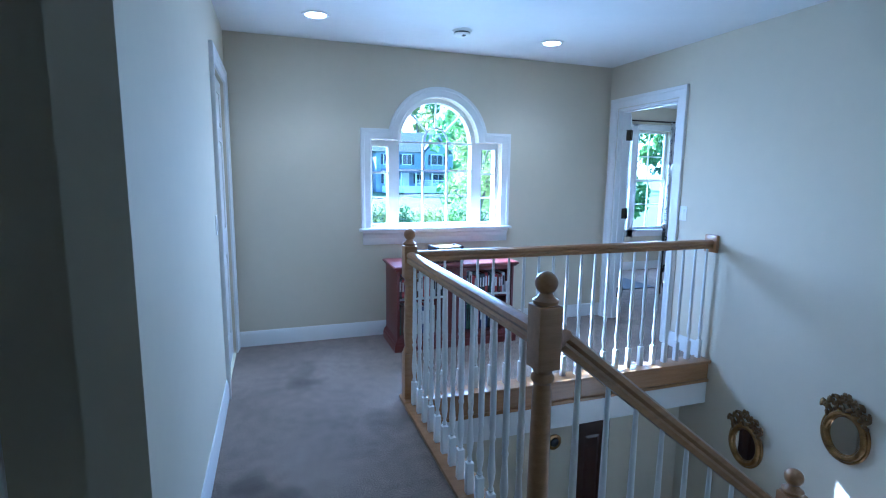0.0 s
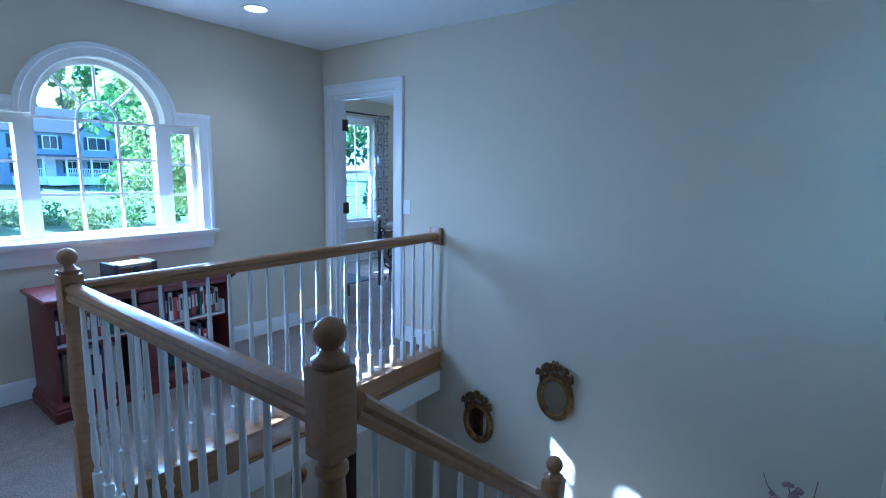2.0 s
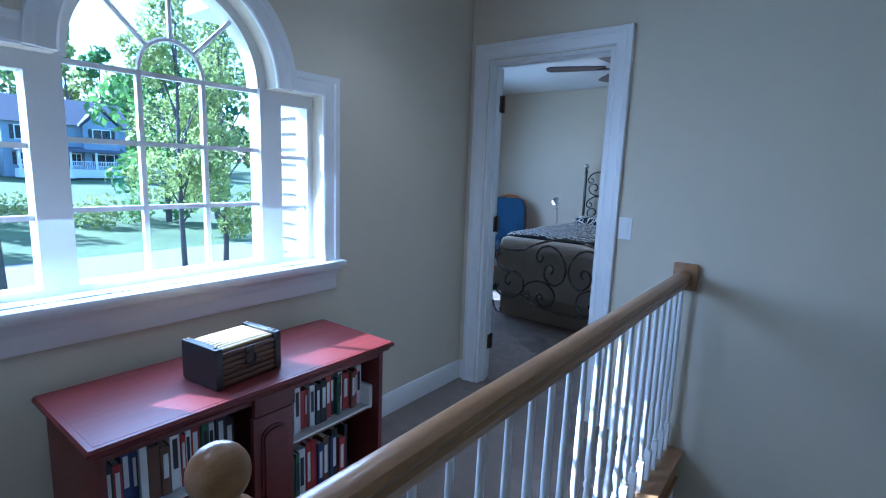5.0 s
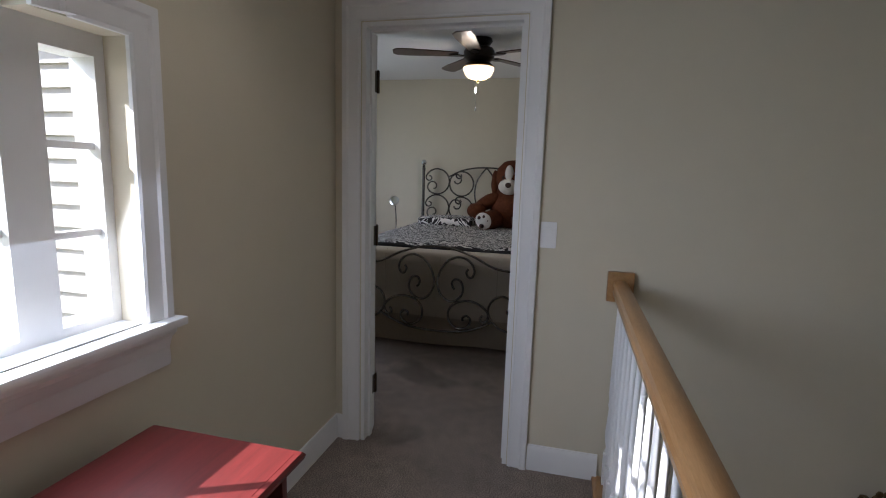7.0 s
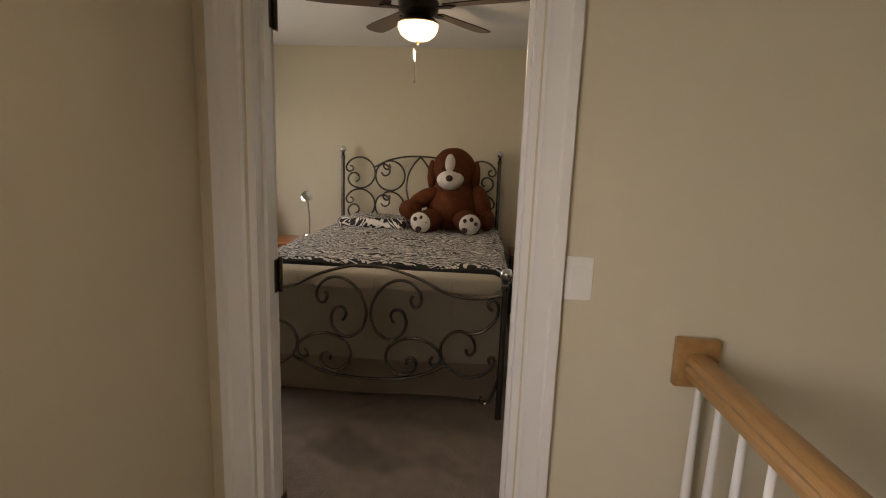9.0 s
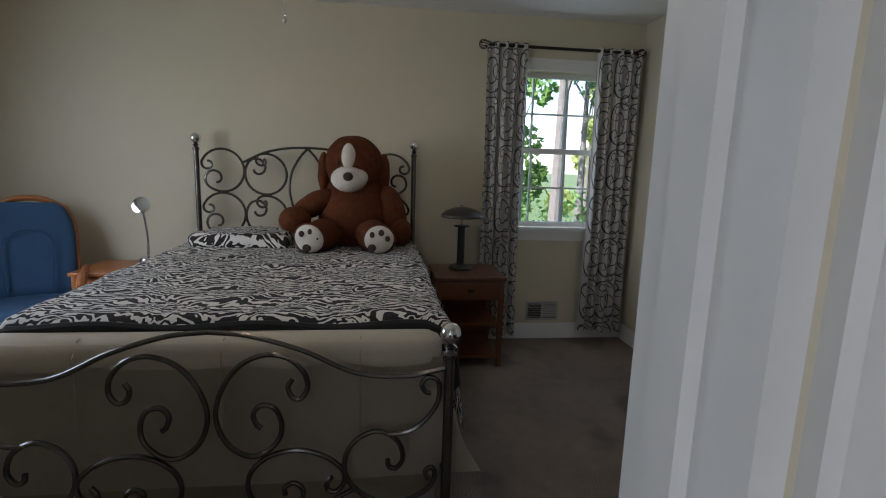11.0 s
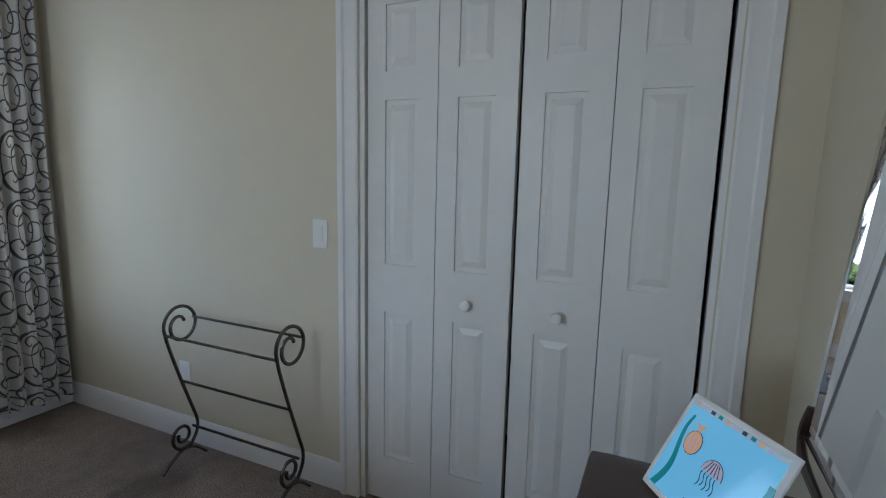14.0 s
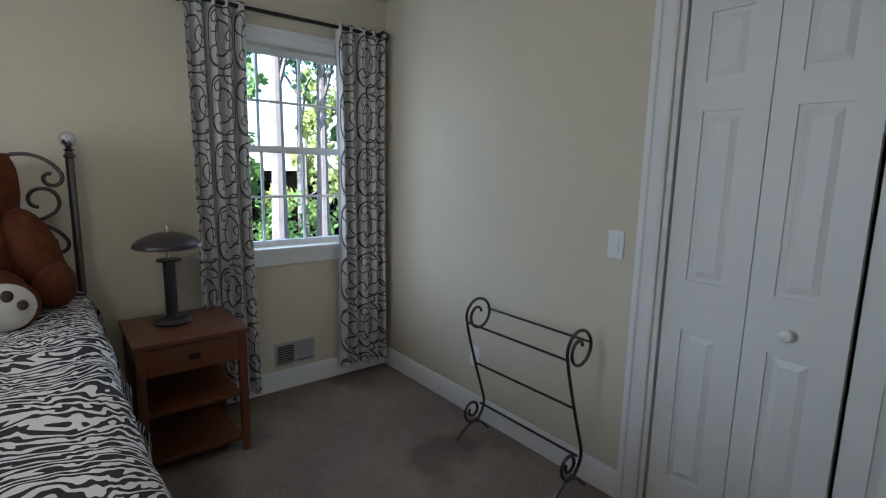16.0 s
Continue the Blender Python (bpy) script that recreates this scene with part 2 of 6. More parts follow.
def part(name, bm, material, parent, label="", smooth=35, m=None):
    ob = new(name, finish(name, bm, material, smooth))
    ob.parent = parent
    if m is not None:
        ob.matrix_basis = m
    return tagged(ob, label)


def thing(name, at, label, category, group="", kind="", turn=0.0):
    ob = new(name)
    ob.empty_display_size = 0.1
    ob.matrix_basis = pose(*at, 0, 0, turn)
    return tagged(ob, label, category, group, kind)


def solid(name, bm, material, label="", category="", kind="", smooth=35, group="", m=None):
    ob = new(name, finish(name, bm, material, smooth))
    if m is not None:
        ob.matrix_basis = m
    return tagged(ob, label, category, group, kind)


def wallmesh(axis, c0, c1, u0, u1, z0, z1, holes=()):
    """A wall between c0 and c1 across its axis, from u0 to u1 along it, with rectangular holes (u0, u1, z0, z1)."""
    bm = bmesh.new()
    us = sorted({u0, u1, *(h[0] for h in holes), *(h[1] for h in holes)})
    for a, b in zip(us, us[1:]):
        cut = sorted((h[2], h[3]) for h in holes if h[0] <= a and h[1] >= b)
        z = z0
        for lo, hi in cut + [(z1, z1)]:
            if lo - z > 1e-6:
                if axis == "x":
                    box(bm, c0, a, z, c1, b, lo)
                else:
                    box(bm, a, c0, z, b, c1, lo)
            z = hi
    return bm


SET = dict(kind="structure")
CH = 2.44
# ---- floors and ceilings ----
bm = prism([(-3.45, 0.0), (0.0, 0.0), (0.0, -1.384), (-2.33, -1.384), (-2.33, -5.4), (-6.0, -5.4), (-6.0, -2.88), (-3.45, -2.88)], lambda u, v, w: (u, v, w), -0.30, 0.0)
solid("floor_hall", bm, CARPET, "worn taupe cut-pile carpet in the upper hall", "carpet", **SET)
bm = B(0.12, -2.76, -0.30, 3.53, 2.0, 0.0)
box(bm, 0.0, -0.887, -0.29, 0.12, -0.135, 0.0)
solid("floor_bedroom", bm, CARPET, "taupe carpet in the bedroom, brushed in patches", "carpet", **SET)
solid("ceiling_hall", B(-6.1, -5.5, CH, 0.06, 0.0, CH + 0.15), CEIL, "plain white painted hall ceiling", "ceiling", **SET)
solid("ceiling_bedroom", B(0.06, -2.64, CH, 3.53, 2.0, CH + 0.15), CEIL, "plain white painted bedroom ceiling", "ceiling", **SET)
LOW = -2.75
solid("floor_lower", B(-2.325, -4.05, LOW - 0.1, 0.0, -1.05, LOW), mat("lower_wood_floor", (0.20, 0.10, 0.05), 0.4), "brown wooden floor of the lower storey", "floor", **SET)

# ---- walls ----
WX0, WX1, WZ0, WZ1 = -2.348, -1.152, 0.945, 1.690
AC, AR, AZ = -1.75, 0.365, 1.690
bm = wallmesh("y", 0.0, 0.16, -3.57, 0.0, -0.3, CH + 0.15, [(WX0, WX1, WZ0, WZ1), (AC - AR, AC + AR, WZ1, 2.06)])
place_n = lambda u, v, w: (u, w, v)
arc = [(AC + AR * math.cos(a), AZ + AR * 1.01 * math.sin(a)) for a in (math.pi * i / 32 for i in range(33))]
prism(arc[:17] + [(AC, 2.06), (AC + AR, 2.06)], place_n, 0.0, 0.16, bm)
prism([(AC, 2.06)] + arc[16:] + [(AC - AR, 2.06)], place_n, 0.0, 0.16, bm)
solid("wall_north", bm, WALL, "beige painted wall with an arched window opening", "wall", smooth=None, **SET)
solid("wall_east", wallmesh("x", 0.0, 0.12, -4.2, 2.0, -0.3, CH + 0.15, [(-0.887, -0.135, -0.30, 2.04)]), WALL, "tall beige painted wall beside the stairwell", "wall", smooth=None, **SET)
solid("wall_east_lower", wallmesh("x", 0.0, 0.12, -4.2, -1.05, LOW, -0.3), WALL, "beige painted wall of the lower stairwell", "wall", smooth=None, **SET)
solid("wall_south_stairs", wallmesh("y", -4.2, -4.05, -2.325, 0.0, LOW, CH + 0.15), WALL, "beige painted stairwell wall", "wall", smooth=None, **SET)
solid("wall_hall_end", wallmesh("x", -2.325, -2.20, -5.4, -4.2, 0.0, CH + 0.15), WALL, "beige painted hall wall", "wall", smooth=None, **SET)
solid("wall_west", wallmesh("x", -3.58, -3.45, -2.88, 0.0, 0.0, CH + 0.15, [(-0.90, -0.14, 0.0, 2.04)]), WALL, "beige painted hall wall with a white door", "wall", smooth=None, **SET)
solid("wall_south", wallmesh("y", -5.5, -5.4, -6.0, -2.2, 0.0, CH + 0.15), WALL, "beige painted wall", "wall", smooth=None, **SET)
solid("wall_passage", wallmesh("x", -6.1, -6.0, -5.4, -2.5, 0.0, CH + 0.15), WALL, "beige painted wall", "wall", smooth=None, **SET)
solid("wall_passage_north", wallmesh("y", -2.6, -2.48, -6.0, -3.58, 0.0, CH + 0.15), WALL, "beige painted wall", "wall", smooth=None, **SET)
solid("wall_lower_north", wallmesh("y", -1.15, -1.05, -2.325, 0.0, LOW, -0.3), WALL, "beige wall of the lower storey", "wall", smooth=None, **SET)
solid("wall_lower_west", wallmesh("x", -2.45, -2.325, -4.2, -1.05, LOW, -0.3), WALL, "beige wall of the lower storey", "wall", smooth=None, **SET)
NW = (1.30, 2.64, 0.62, 2.10)
EW = (-2.373, -1.533, 0.905, 2.065)
CL = (0.330, 1.553, -0.30, 2.04)
solid("wall_bedroom_north", wallmesh("y", 2.0, 2.16, -0.0, 3.69, -0.3, CH + 0.15, [NW]), WALL, "beige painted bedroom wall with a window", "wall", smooth=None, **SET)
solid("wall_bedroom_east", wallmesh("x", 3.53, 3.69, -2.84, 2.0, -0.3, CH + 0.15, [EW]), WALL, "beige painted bedroom wall with a window", "wall", smooth=None, **SET)
solid("wall_bedroom_south", wallmesh("y", -2.76, -2.64, 0.12, 3.53, -0.3, CH + 0.15, [CL]), WALL, "cream painted bedroom wall with a closet", "wall", smooth=None, **SET)
solid("wall_closet", B(0.12, -3.5, -0.3, 1.9, -3.4, CH), WALL, "dim closet back wall", "wall", **SET)
# Unseen sides, floor and ceiling, added so the gaps round the doors stay dark.
solid("wall_closet_east", B(1.9, -3.5, -0.3, 2.0, -2.761, CH), WALL, "unseen closet side wall that keeps sky light out", "wall", **SET)
solid("wall_closet_west", B(0.02, -3.5, -0.3, 0.12, -2.761, CH), WALL, "unseen closet side wall that keeps sky light out", "wall", **SET)
solid("floor_closet", B(0.121, -3.399, -0.3, 1.899, -2.761, -0.002), CARPET, "unseen taupe closet floor that keeps sky light out", "carpet", **SET)
solid("ceiling_closet", B(0.02, -3.5, CH + 0.001, 2.0, -2.761, CH + 0.14), CEIL, "unseen plain closet ceiling that keeps sky light out", "ceiling", **SET)

# ---- trim ----
CASING = [(0.0, 0.0), (0.0, 0.012), (0.008, 0.016), (0.02, 0.013), (0.055, 0.017), (0.062, 0.024), (0.085, 0.024), (0.088, 0.018), (0.088, 0.0)]
BASE = [(0.0, 0.0), (0.013, 0.0), (0.013, 0.10), (0.009, 0.115), (0.006, 0.125), (0.0, 0.125)]


def casing(name, u0, u1, z0, z1, place, label):
    return solid(name, sweep([(u1, z0), (u1, z1), (u0, z1), (u0, z0)][::-1], CASING, place), TRIM, label, "door casing", smooth=25, **SET)


casing("trim_bedroom_door", -0.892, -0.13, 0.0, 2.045, lambda u, v, w: (-w, u, v), "white moulded door casing on the hall wall")
casing("trim_bedroom_door_inside", -0.892, -0.13, 0.0, 2.045, lambda u, v, w: (0.12 + w, u, v), "white moulded door casing in the bedroom")
casing("trim_hall_door", -0.905, -0.135, 0.0, 2.045, lambda u, v, w: (-3.45 + w, u, v), "white moulded door casing in the hall")
casing("trim_closet", CL[0] - 0.005, CL[1] + 0.005, 0.0, 2.045, lambda u, v, w: (u, -2.64 + w, v), "white moulded closet door casing")
bm = bmesh.new()
box(bm, 0.0, -0.135, 0.0, 0.12, -0.155, 2.04)
box(bm, 0.0, -0.887, 0.0, 0.12, -0.867, 2.04)
box(bm, 0.0, -0.867, 2.02, 0.12, -0.155, 2.04)
box(bm, 0.045, -0.155, 0.0, 0.08, -0.166, 2.02)
box(bm, 0.045, -0.867, 0.0, 0.08, -0.856, 2.02)
box(bm, 0.045, -0.856, 2.008, 0.08, -0.166, 2.02)
solid("trim_jamb", bm, TRIM, "white painted door jamb with stop", "door jamb", **SET)
bm = bmesh.new()
box(bm, CL[0], -2.76, 0.0, CL[0] + 0.018, -2.64, 2.04)
box(bm, CL[1] - 0.018, -2.76, 0.0, CL[1], -2.64, 2.04)
box(bm, CL[0] + 0.018, -2.76, 2.022, CL[1] - 0.018, -2.64, 2.04)
solid("trim_closet_jamb", bm, TRIM, "white painted closet jamb", "door jamb", **SET)


def baseboard(path, name="baseboard"):
    prof = [(a, v) for a, v in BASE]
    bm = sweep(path, prof, lambda u, v, w: (u, v, w))
    return solid(name, bm, TRIM, "white painted baseboard with moulded top", "baseboard", smooth=30, **SET)


baseboard([(-0.0005, -1.30), (-0.0005, -0.983)])
baseboard([(0.0, -0.04), (0.0, 0.0), (-3.45, 0.0), (-3.45, -0.045)])
baseboard([(-3.45, -0.996), (-3.45, -2.88)])
baseboard([(1.65, -2.64), (3.53, -2.64), (3.53, 2.0), (0.12, 2.0), (0.12, -0.04)])
baseboard([(0.12, -0.983), (0.12, -2.64), (0.236, -2.64)])

# ---- hall window ----
win = thing("window_1", (0, 0, 0), "white arched window with sidelights and divided panes", "window", kind="structure")
part("casing", sweep([(WX0, WZ0), (WX0, WZ1), (AC - AR - 0.084, WZ1)], CASING, lambda u, v, w: (u, -w, v)), TRIM, win, smooth=25)
part("casing", sweep([(AC + AR + 0.084, WZ1), (WX1, WZ1), (WX1, WZ0)], CASING, lambda u, v, w: (u, -w, v)), TRIM, win, smooth=25)
part("arch_casing", sweep(arc[::-1], [(p_, d_ * 1.15) for p_, d_ in CASING], lambda u, v, w: (u, -w, v)), TRIM, win, smooth=25)
bm = B(WX0 - 0.105, -0.055, WZ0 - 0.026, WX1 + 0.105, 0.0, WZ0 - 0.001, bevel=0.006)
part("window_sill", bm, TRIM, win)
part("window_sill", B(WX0 + 0.001, 0.0, WZ0 - 0.02, WX1 - 0.001, 0.11, WZ0 + 0.003), TRIM, win)
part("apron", sweep([(-0.105 + WX0 + 0.03, 0), (WX1 + 0.075, 0)], [(-0.115, 0.0), (-0.115, 0.010), (-0.10, 0.014), (-0.06, 0.012), (-0.03, 0.022), (-0.012, 0.04), (0.0, 0.04), (0.0, 0.0)],
                     lambda u, v, w: (u, -w, WZ0 - 0.027 + v)), TRIM, win, smooth=20)
# sash frames and mullions
GY = 0.10
bm = bmesh.new()
for x0, x1 in ((WX0, -2.325), (-2.185, -2.09), (-1.415, -1.315), (-1.18, WX1)):
    box(bm, x0, 0.07, WZ0, x1, 0.15, WZ1)
for x0, x1 in ((-2.325, -2.185), (-1.315, -1.18)):
    box(bm, x0, 0.07, WZ0, x1, 0.15, 0.972)
    box(bm, x0, 0.07, 1.635, x1, 0.15, WZ1)
box(bm, -2.09, 0.07, WZ0, -1.415, 0.15, 0.972)
part("frame", bm, TRIM, win)
part("arch_frame", sweep([(AC + (AR - 0.04) * math.cos(a), AZ + (AR - 0.03) * math.sin(a)) for a in (math.pi * i / 32 for i in range(32, -1, -1))],
                         [(0.0, 0.07), (0.0, 0.15), (0.05, 0.15), (0.05, 0.07)], lambda u, v, w: (u, w, v)), TRIM, win)
bm = bmesh.new()
MW = 0.0085
for z in (1.215, 1.44, 1.68):
    box(bm, -2.09, 0.088, z - MW, -1.415, 0.112, z + MW)
for x in (-1.865, -1.64):
    box(bm, x - MW, 0.089, 0.972, x + MW, 0.111, 1.69)
for x0, x1 in ((-2.325, -2.185), (-1.315, -1.18)):
    for z in (1.195, 1.415):
        box(bm, x0, 0.088, z - MW, x1, 0.112, z + MW)
part("muntins", bm, TRIM, win)
bm = bmesh.new()
tube(bm, [(AC + 0.113 * math.cos(a), GY, AZ + 0.12 * math.sin(a)) for a in (math.pi * i / 20 for i in range(21))], 0.009, 6)
for a in (45, 90, 135):
    c, s = math.cos(radians(a)), math.sin(radians(a))
    tube(bm, [(AC + 0.113 * c, GY, AZ + 0.12 * s), (AC + 0.335 * c, GY, AZ + 0.345 * s)], 0.009, 6)
part("fan_muntins", bm, TRIM, win)


def pane(x0, z0, x1, z1, parent, place):
    p = part("pane", prism([(x0, z0), (x1, z0), (x1, z1), (x0, z1)], place, -0.002, 0.002), GLASS, parent, smooth=None)
    p.visible_shadow = False
    return p


pn = lambda u, v, w: (u, GY + w, v)
for a, b in ((-2.325, -2.185), (-1.315, -1.18)):
    for z0, z1 in ((0.972, 1.195), (1.195, 1.415), (1.415, 1.635)):
        pane(a, z0, b, z1, win, pn)
for a, b in ((-2.09, -1.865), (-1.865, -1.64), (-1.64, -1.415)):
    for z0, z1 in ((0.972, 1.215), (1.215, 1.44), (1.44, 1.68)):
        pane(a, z0, b, z1, win, pn)
p = part("pane", prism([(AC + 0.345 * math.cos(a), AZ + 0.35 * math.sin(a)) for a in (math.pi * i / 20 for i in range(21))], pn, -0.002, 0.002), GLASS, win, smooth=None)
p.visible_shadow = False

# ---- stair railing ----
RX, RY = -2.370, -1.335
BAL = [(0.016, 0.0), (0.016, 0.14), (0.0075, 0.15), (0.013, 0.16), (0.0075, 0.172), (0.014, 0.21), (0.0165, 0.24), (0.013, 0.29), (0.009, 0.36), (0.0135, 0.375), (0.0095, 0.39), (0.013, 0.42), (0.0115, 0.60), (0.008, 0.87)]


def baluster_mesh(length=0.865):
    k = length / 0.87
    bm = lathe([(r, z * k) for r, z in BAL[1:]], 10)
    box(bm, -0.0158, -0.0158, 0, 0.0158, 0.0158, 0.145 * k, bevel=0.002)
    return finish("baluster", bm, TRIM, 40)


BALM = baluster_mesh()


def baluster(parent, at, me=None):
    ob = new("baluster", me or BALM)
    ob.parent = parent
    ob.location = at
    return ob


def newel(parent, at, top, foot=0.0):
    """A turned newel post with a square block under a ball; heights are above the floor that it stands on."""
    bm = bmesh.new()
    z = top
    lathe([(0.028, z - 0.105), (0.038, z - 0.098), (0.040, z - 0.087), (0.026, z - 0.078), (0.021, z - 0.068)] +
          [(max(0.001, 0.035 * math.sin(a)), z - 0.035 - 0.035 * math.cos(a)) for a in (math.pi * i / 12 for i in range(2, 13))], 24, bm=bm)
    box(bm, -0.039, -0.039, z - 0.30, 0.039, 0.039, z - 0.102, bevel=0.006)
    lathe([(0.028, foot + 0.30), (0.037, foot + 0.315), (0.037, foot + 0.335), (0.028, foot + 0.35), (0.031, foot + 0.37), (0.036, foot + 0.45), (0.030, z - 0.39), (0.027, z - 0.35), (0.036, z - 0.338), (0.036, z - 0.325), (0.029, z - 0.315), (0.033, z - 0.298)], 24, bm=bm)
    box(bm, -0.039, -0.039, foot - 0.0, 0.039, 0.039, foot + 0.31, bevel=0.005)
    return part("newel", bm, OAK, parent, "turned oak newel post with ball top", m=pose(*at))


RAIL = [(-0.028, 0.0), (0.028, 0.0), (0.030, 0.018), (0.024, 0.028), (0.031, 0.040), (0.027, 0.056), (0.012, 0.064), (-0.012, 0.064), (-0.027, 0.056), (-0.031, 0.040), (-0.024, 0.028), (-0.030, 0.018)]


def rail_bm(a, b):
    a, b = Vector(a), Vector(b)
    d = (b - a).normalized()
    side = d.cross(Vector((0, 0, 1))).normalized()
    up = side.cross(d)
    bm = bmesh.new()
    r = [[bm.verts.new(p + side * s + up * v) for s, v in RAIL] for p in (a, b)]
    k = len(RAIL)
    for i in range(k):
        bm.faces.new((r[0][i], r[0][(i + 1) % k], r[1][(i + 1) % k], r[1][i]))
    bm.faces.new(r[0][::-1])
    bm.faces.new(r[1])
    return bm


rail = thing("stair_railing", (0, 0, 0), "oak handrail with turned newels and slim white balusters", "railing")
RZ = 0.880
newel(rail, (RX, RY, 0), 1.08)
NY = -2.912
newel(rail, (RX, NY, 0), 1.115, -0.25)
newel(rail, (-1.20, NY, -0.86), 1.11)
part("handrail", rail_bm((RX + 0.045, RY, RZ), (-0.03, RY, RZ)), OAK, rail)
part("handrail", rail_bm((RX, NY + 0.045, RZ), (RX, RY - 0.045, RZ)), OAK, rail)
part("handrail", rail_bm((RX + 0.045, NY, 0.875), (-1.245, NY, 0.02)), OAK, rail)
part("rosette", B(-0.03, RY - 0.055, 0.848, -0.001, RY + 0.055, 0.98, bevel=0.008), OAK, rail, "square oak rosette block on the wall")
for i in range(21):
    baluster(rail, (RX + 0.115 + 0.11 * i, RY, 0.022))
for i in range(13):
    baluster(rail, (RX, RY - 0.115 - 0.1115 * i, 0.022))
STEP = 0.17
for i in range(9):
    x = RX + 0.13 + 0.118 * i
    foot = -STEP * (int((x - RX) / 0.23) + 1)
    top = 0.875 - (x - RX - 0.045) * 0.76
    baluster(rail, (x, NY, foot), baluster_mesh(top - foot))
part("nosing", B(RX - 0.055, RY - 0.085, -0.004, -0.001, RY + 0.055, 0.022, bevel=0.008), OAK, rail, "oak landing tread under the balusters")
part("nosing", B(RX - 0.055, NY + 0.045, -0.004, RX + 0.085, RY - 0.0851, 0.0215, bevel=0.008), OAK, rail, "oak landing tread under the balusters")
part("fascia", B(RX + 0.05, RY - 0.058, -0.155, -0.002, RY - 0.05, -0.006), OAK, rail)
part("fascia", B(RX + 0.05, RY - 0.075, -0.155, -0.002, RY - 0.0585, -0.13, bevel=0.006), OAK, rail)
part("fascia", B(RX + 0.05, NY + 0.05, -0.155, RX + 0.058, RY - 0.058, -0.006), OAK, rail)
solid("trim_fascia", B(RX + 0.046, RY - 0.0575, -0.33, -0.002, RY - 0.05, -0.156), TRIM, "white painted board under the landing edge", "fascia", **SET)
solid("trim_fascia_side", B(RX + 0.046, NY + 0.05, -0.33, RX + 0.056, RY - 0.0575, -0.156), TRIM, "white painted board under the landing edge", "fascia", **SET)

# ---- stairs ----
stairs = thing("staircase", (0, 0, 0), "carpeted stairs turning at a landing", "stairs", kind="structure")
for i in range(4):
    x = RX + 0.045 + 0.23 * i
    part("tread", B(x, -4.05, -STEP * (i + 1) - 0.04, x + 0.26, NY + 0.05, -STEP * (i + 1), bevel=0.008), CARPET, stairs)
    part("riser", B(x + 0.23, -4.05, -STEP * (i + 2), x + 0.245, NY + 0.04, -STEP * (i + 1) - 0.04), TRIM, stairs)
part("landing", B(RX + 0.965, -4.05, -0.98, 0.0, NY + 0.045, -0.86), CARPET, stairs)
for i in range(6):
    y = NY + 0.045 + 0.25 * i
    part("tread", B(-1.17, y, -0.86 - 0.18 * (i + 1) - 0.04, 0.0, y + 0.28, -0.86 - 0.18 * (i + 1), bevel=0.008), CARPET, stairs)
    part("riser", B(-1.17, y + 0.0, -0.86 - 0.18 * (i + 1), 0.0, y + 0.012, -0.86 - 0.18 * i - 0.05), TRIM, stairs)
solid("wall_under_stairs", wallmesh("y", NY - 0.05, NY + 0.03, -2.325, -1.4, LOW, -0.98), WALL, "beige wall under the stairs", "wall", **SET)


# ---- more helpers ----
def roundbox(x0, y0, z0, x1, y1, z1, r, n=12, wob=0.0, freq=5.0, bm=None, slot=0):
    bm = bm or bmesh.new()
    t = bmesh.new()
    bmesh.ops.create_cube(t, size=2.0)
    bmesh.ops.subdivide_edges(t, edges=t.edges[:], cuts=n, use_grid_fill=True)
    c, hs = Vector(((x0 + x1) / 2, (y0 + y1) / 2, (z0 + z1) / 2)), Vector(((x1 - x0) / 2, (y1 - y0) / 2, (z1 - z0) / 2))
    made = {}
    for v in t.verts:
        p = Vector([math.copysign(abs(a) ** 0.8, a) * b for a, b in zip(v.co, hs)])
        q = Vector([max(-b + r, min(b - r, a)) for a, b in zip(p, hs)])
        d = p - q
        p = q + d.normalized() * r if d.length > 1e-9 else p
        p += c
        if wob:
            p += (p - c).normalized() * wob * noise.noise(p * freq)
        made[v] = bm.verts.new(p)
    for f in t.faces:
        g = bm.faces.new([made[v] for v in f.verts])
        g.material_index = slot
    t.free()
    return bm


def blob(bm, at, size, slot=0, turn=(0, 0, 0), wob=0.0, segs=20):
    r = bmesh.ops.create_uvsphere(bm, u_segments=segs, v_segments=segs * 2 // 3, radius=1.0, matrix=pose(*at, *turn) @ Matrix.Diagonal((*size, 1)))
    for v in r["verts"]:
        if wob:
            v.co += (v.co - Vector(at)).normalized() * wob * noise.noise(v.co * 14)
        for f in v.link_faces:
            f.material_index = slot
    return bm


def curve_pts(ctrl, n=8):
    """A smooth run through the control points."""
    P = [Vector(c) for c in ctrl]
    P = [P[0] * 2 - P[1]] + P + [P[-1] * 2 - P[-2]]
    out = []
    for i in range(1, len(P) - 2):
        for k in range(n):
            t = k / n
            a, b, c, d = P[i - 1:i + 3]
            out.append(0.5 * (2 * b + (c - a) * t + (2 * a - 5 * b + 4 * c - d) * t * t + (3 * b - a - 3 * c + d) * t ** 3))
    return out + [P[-2]]


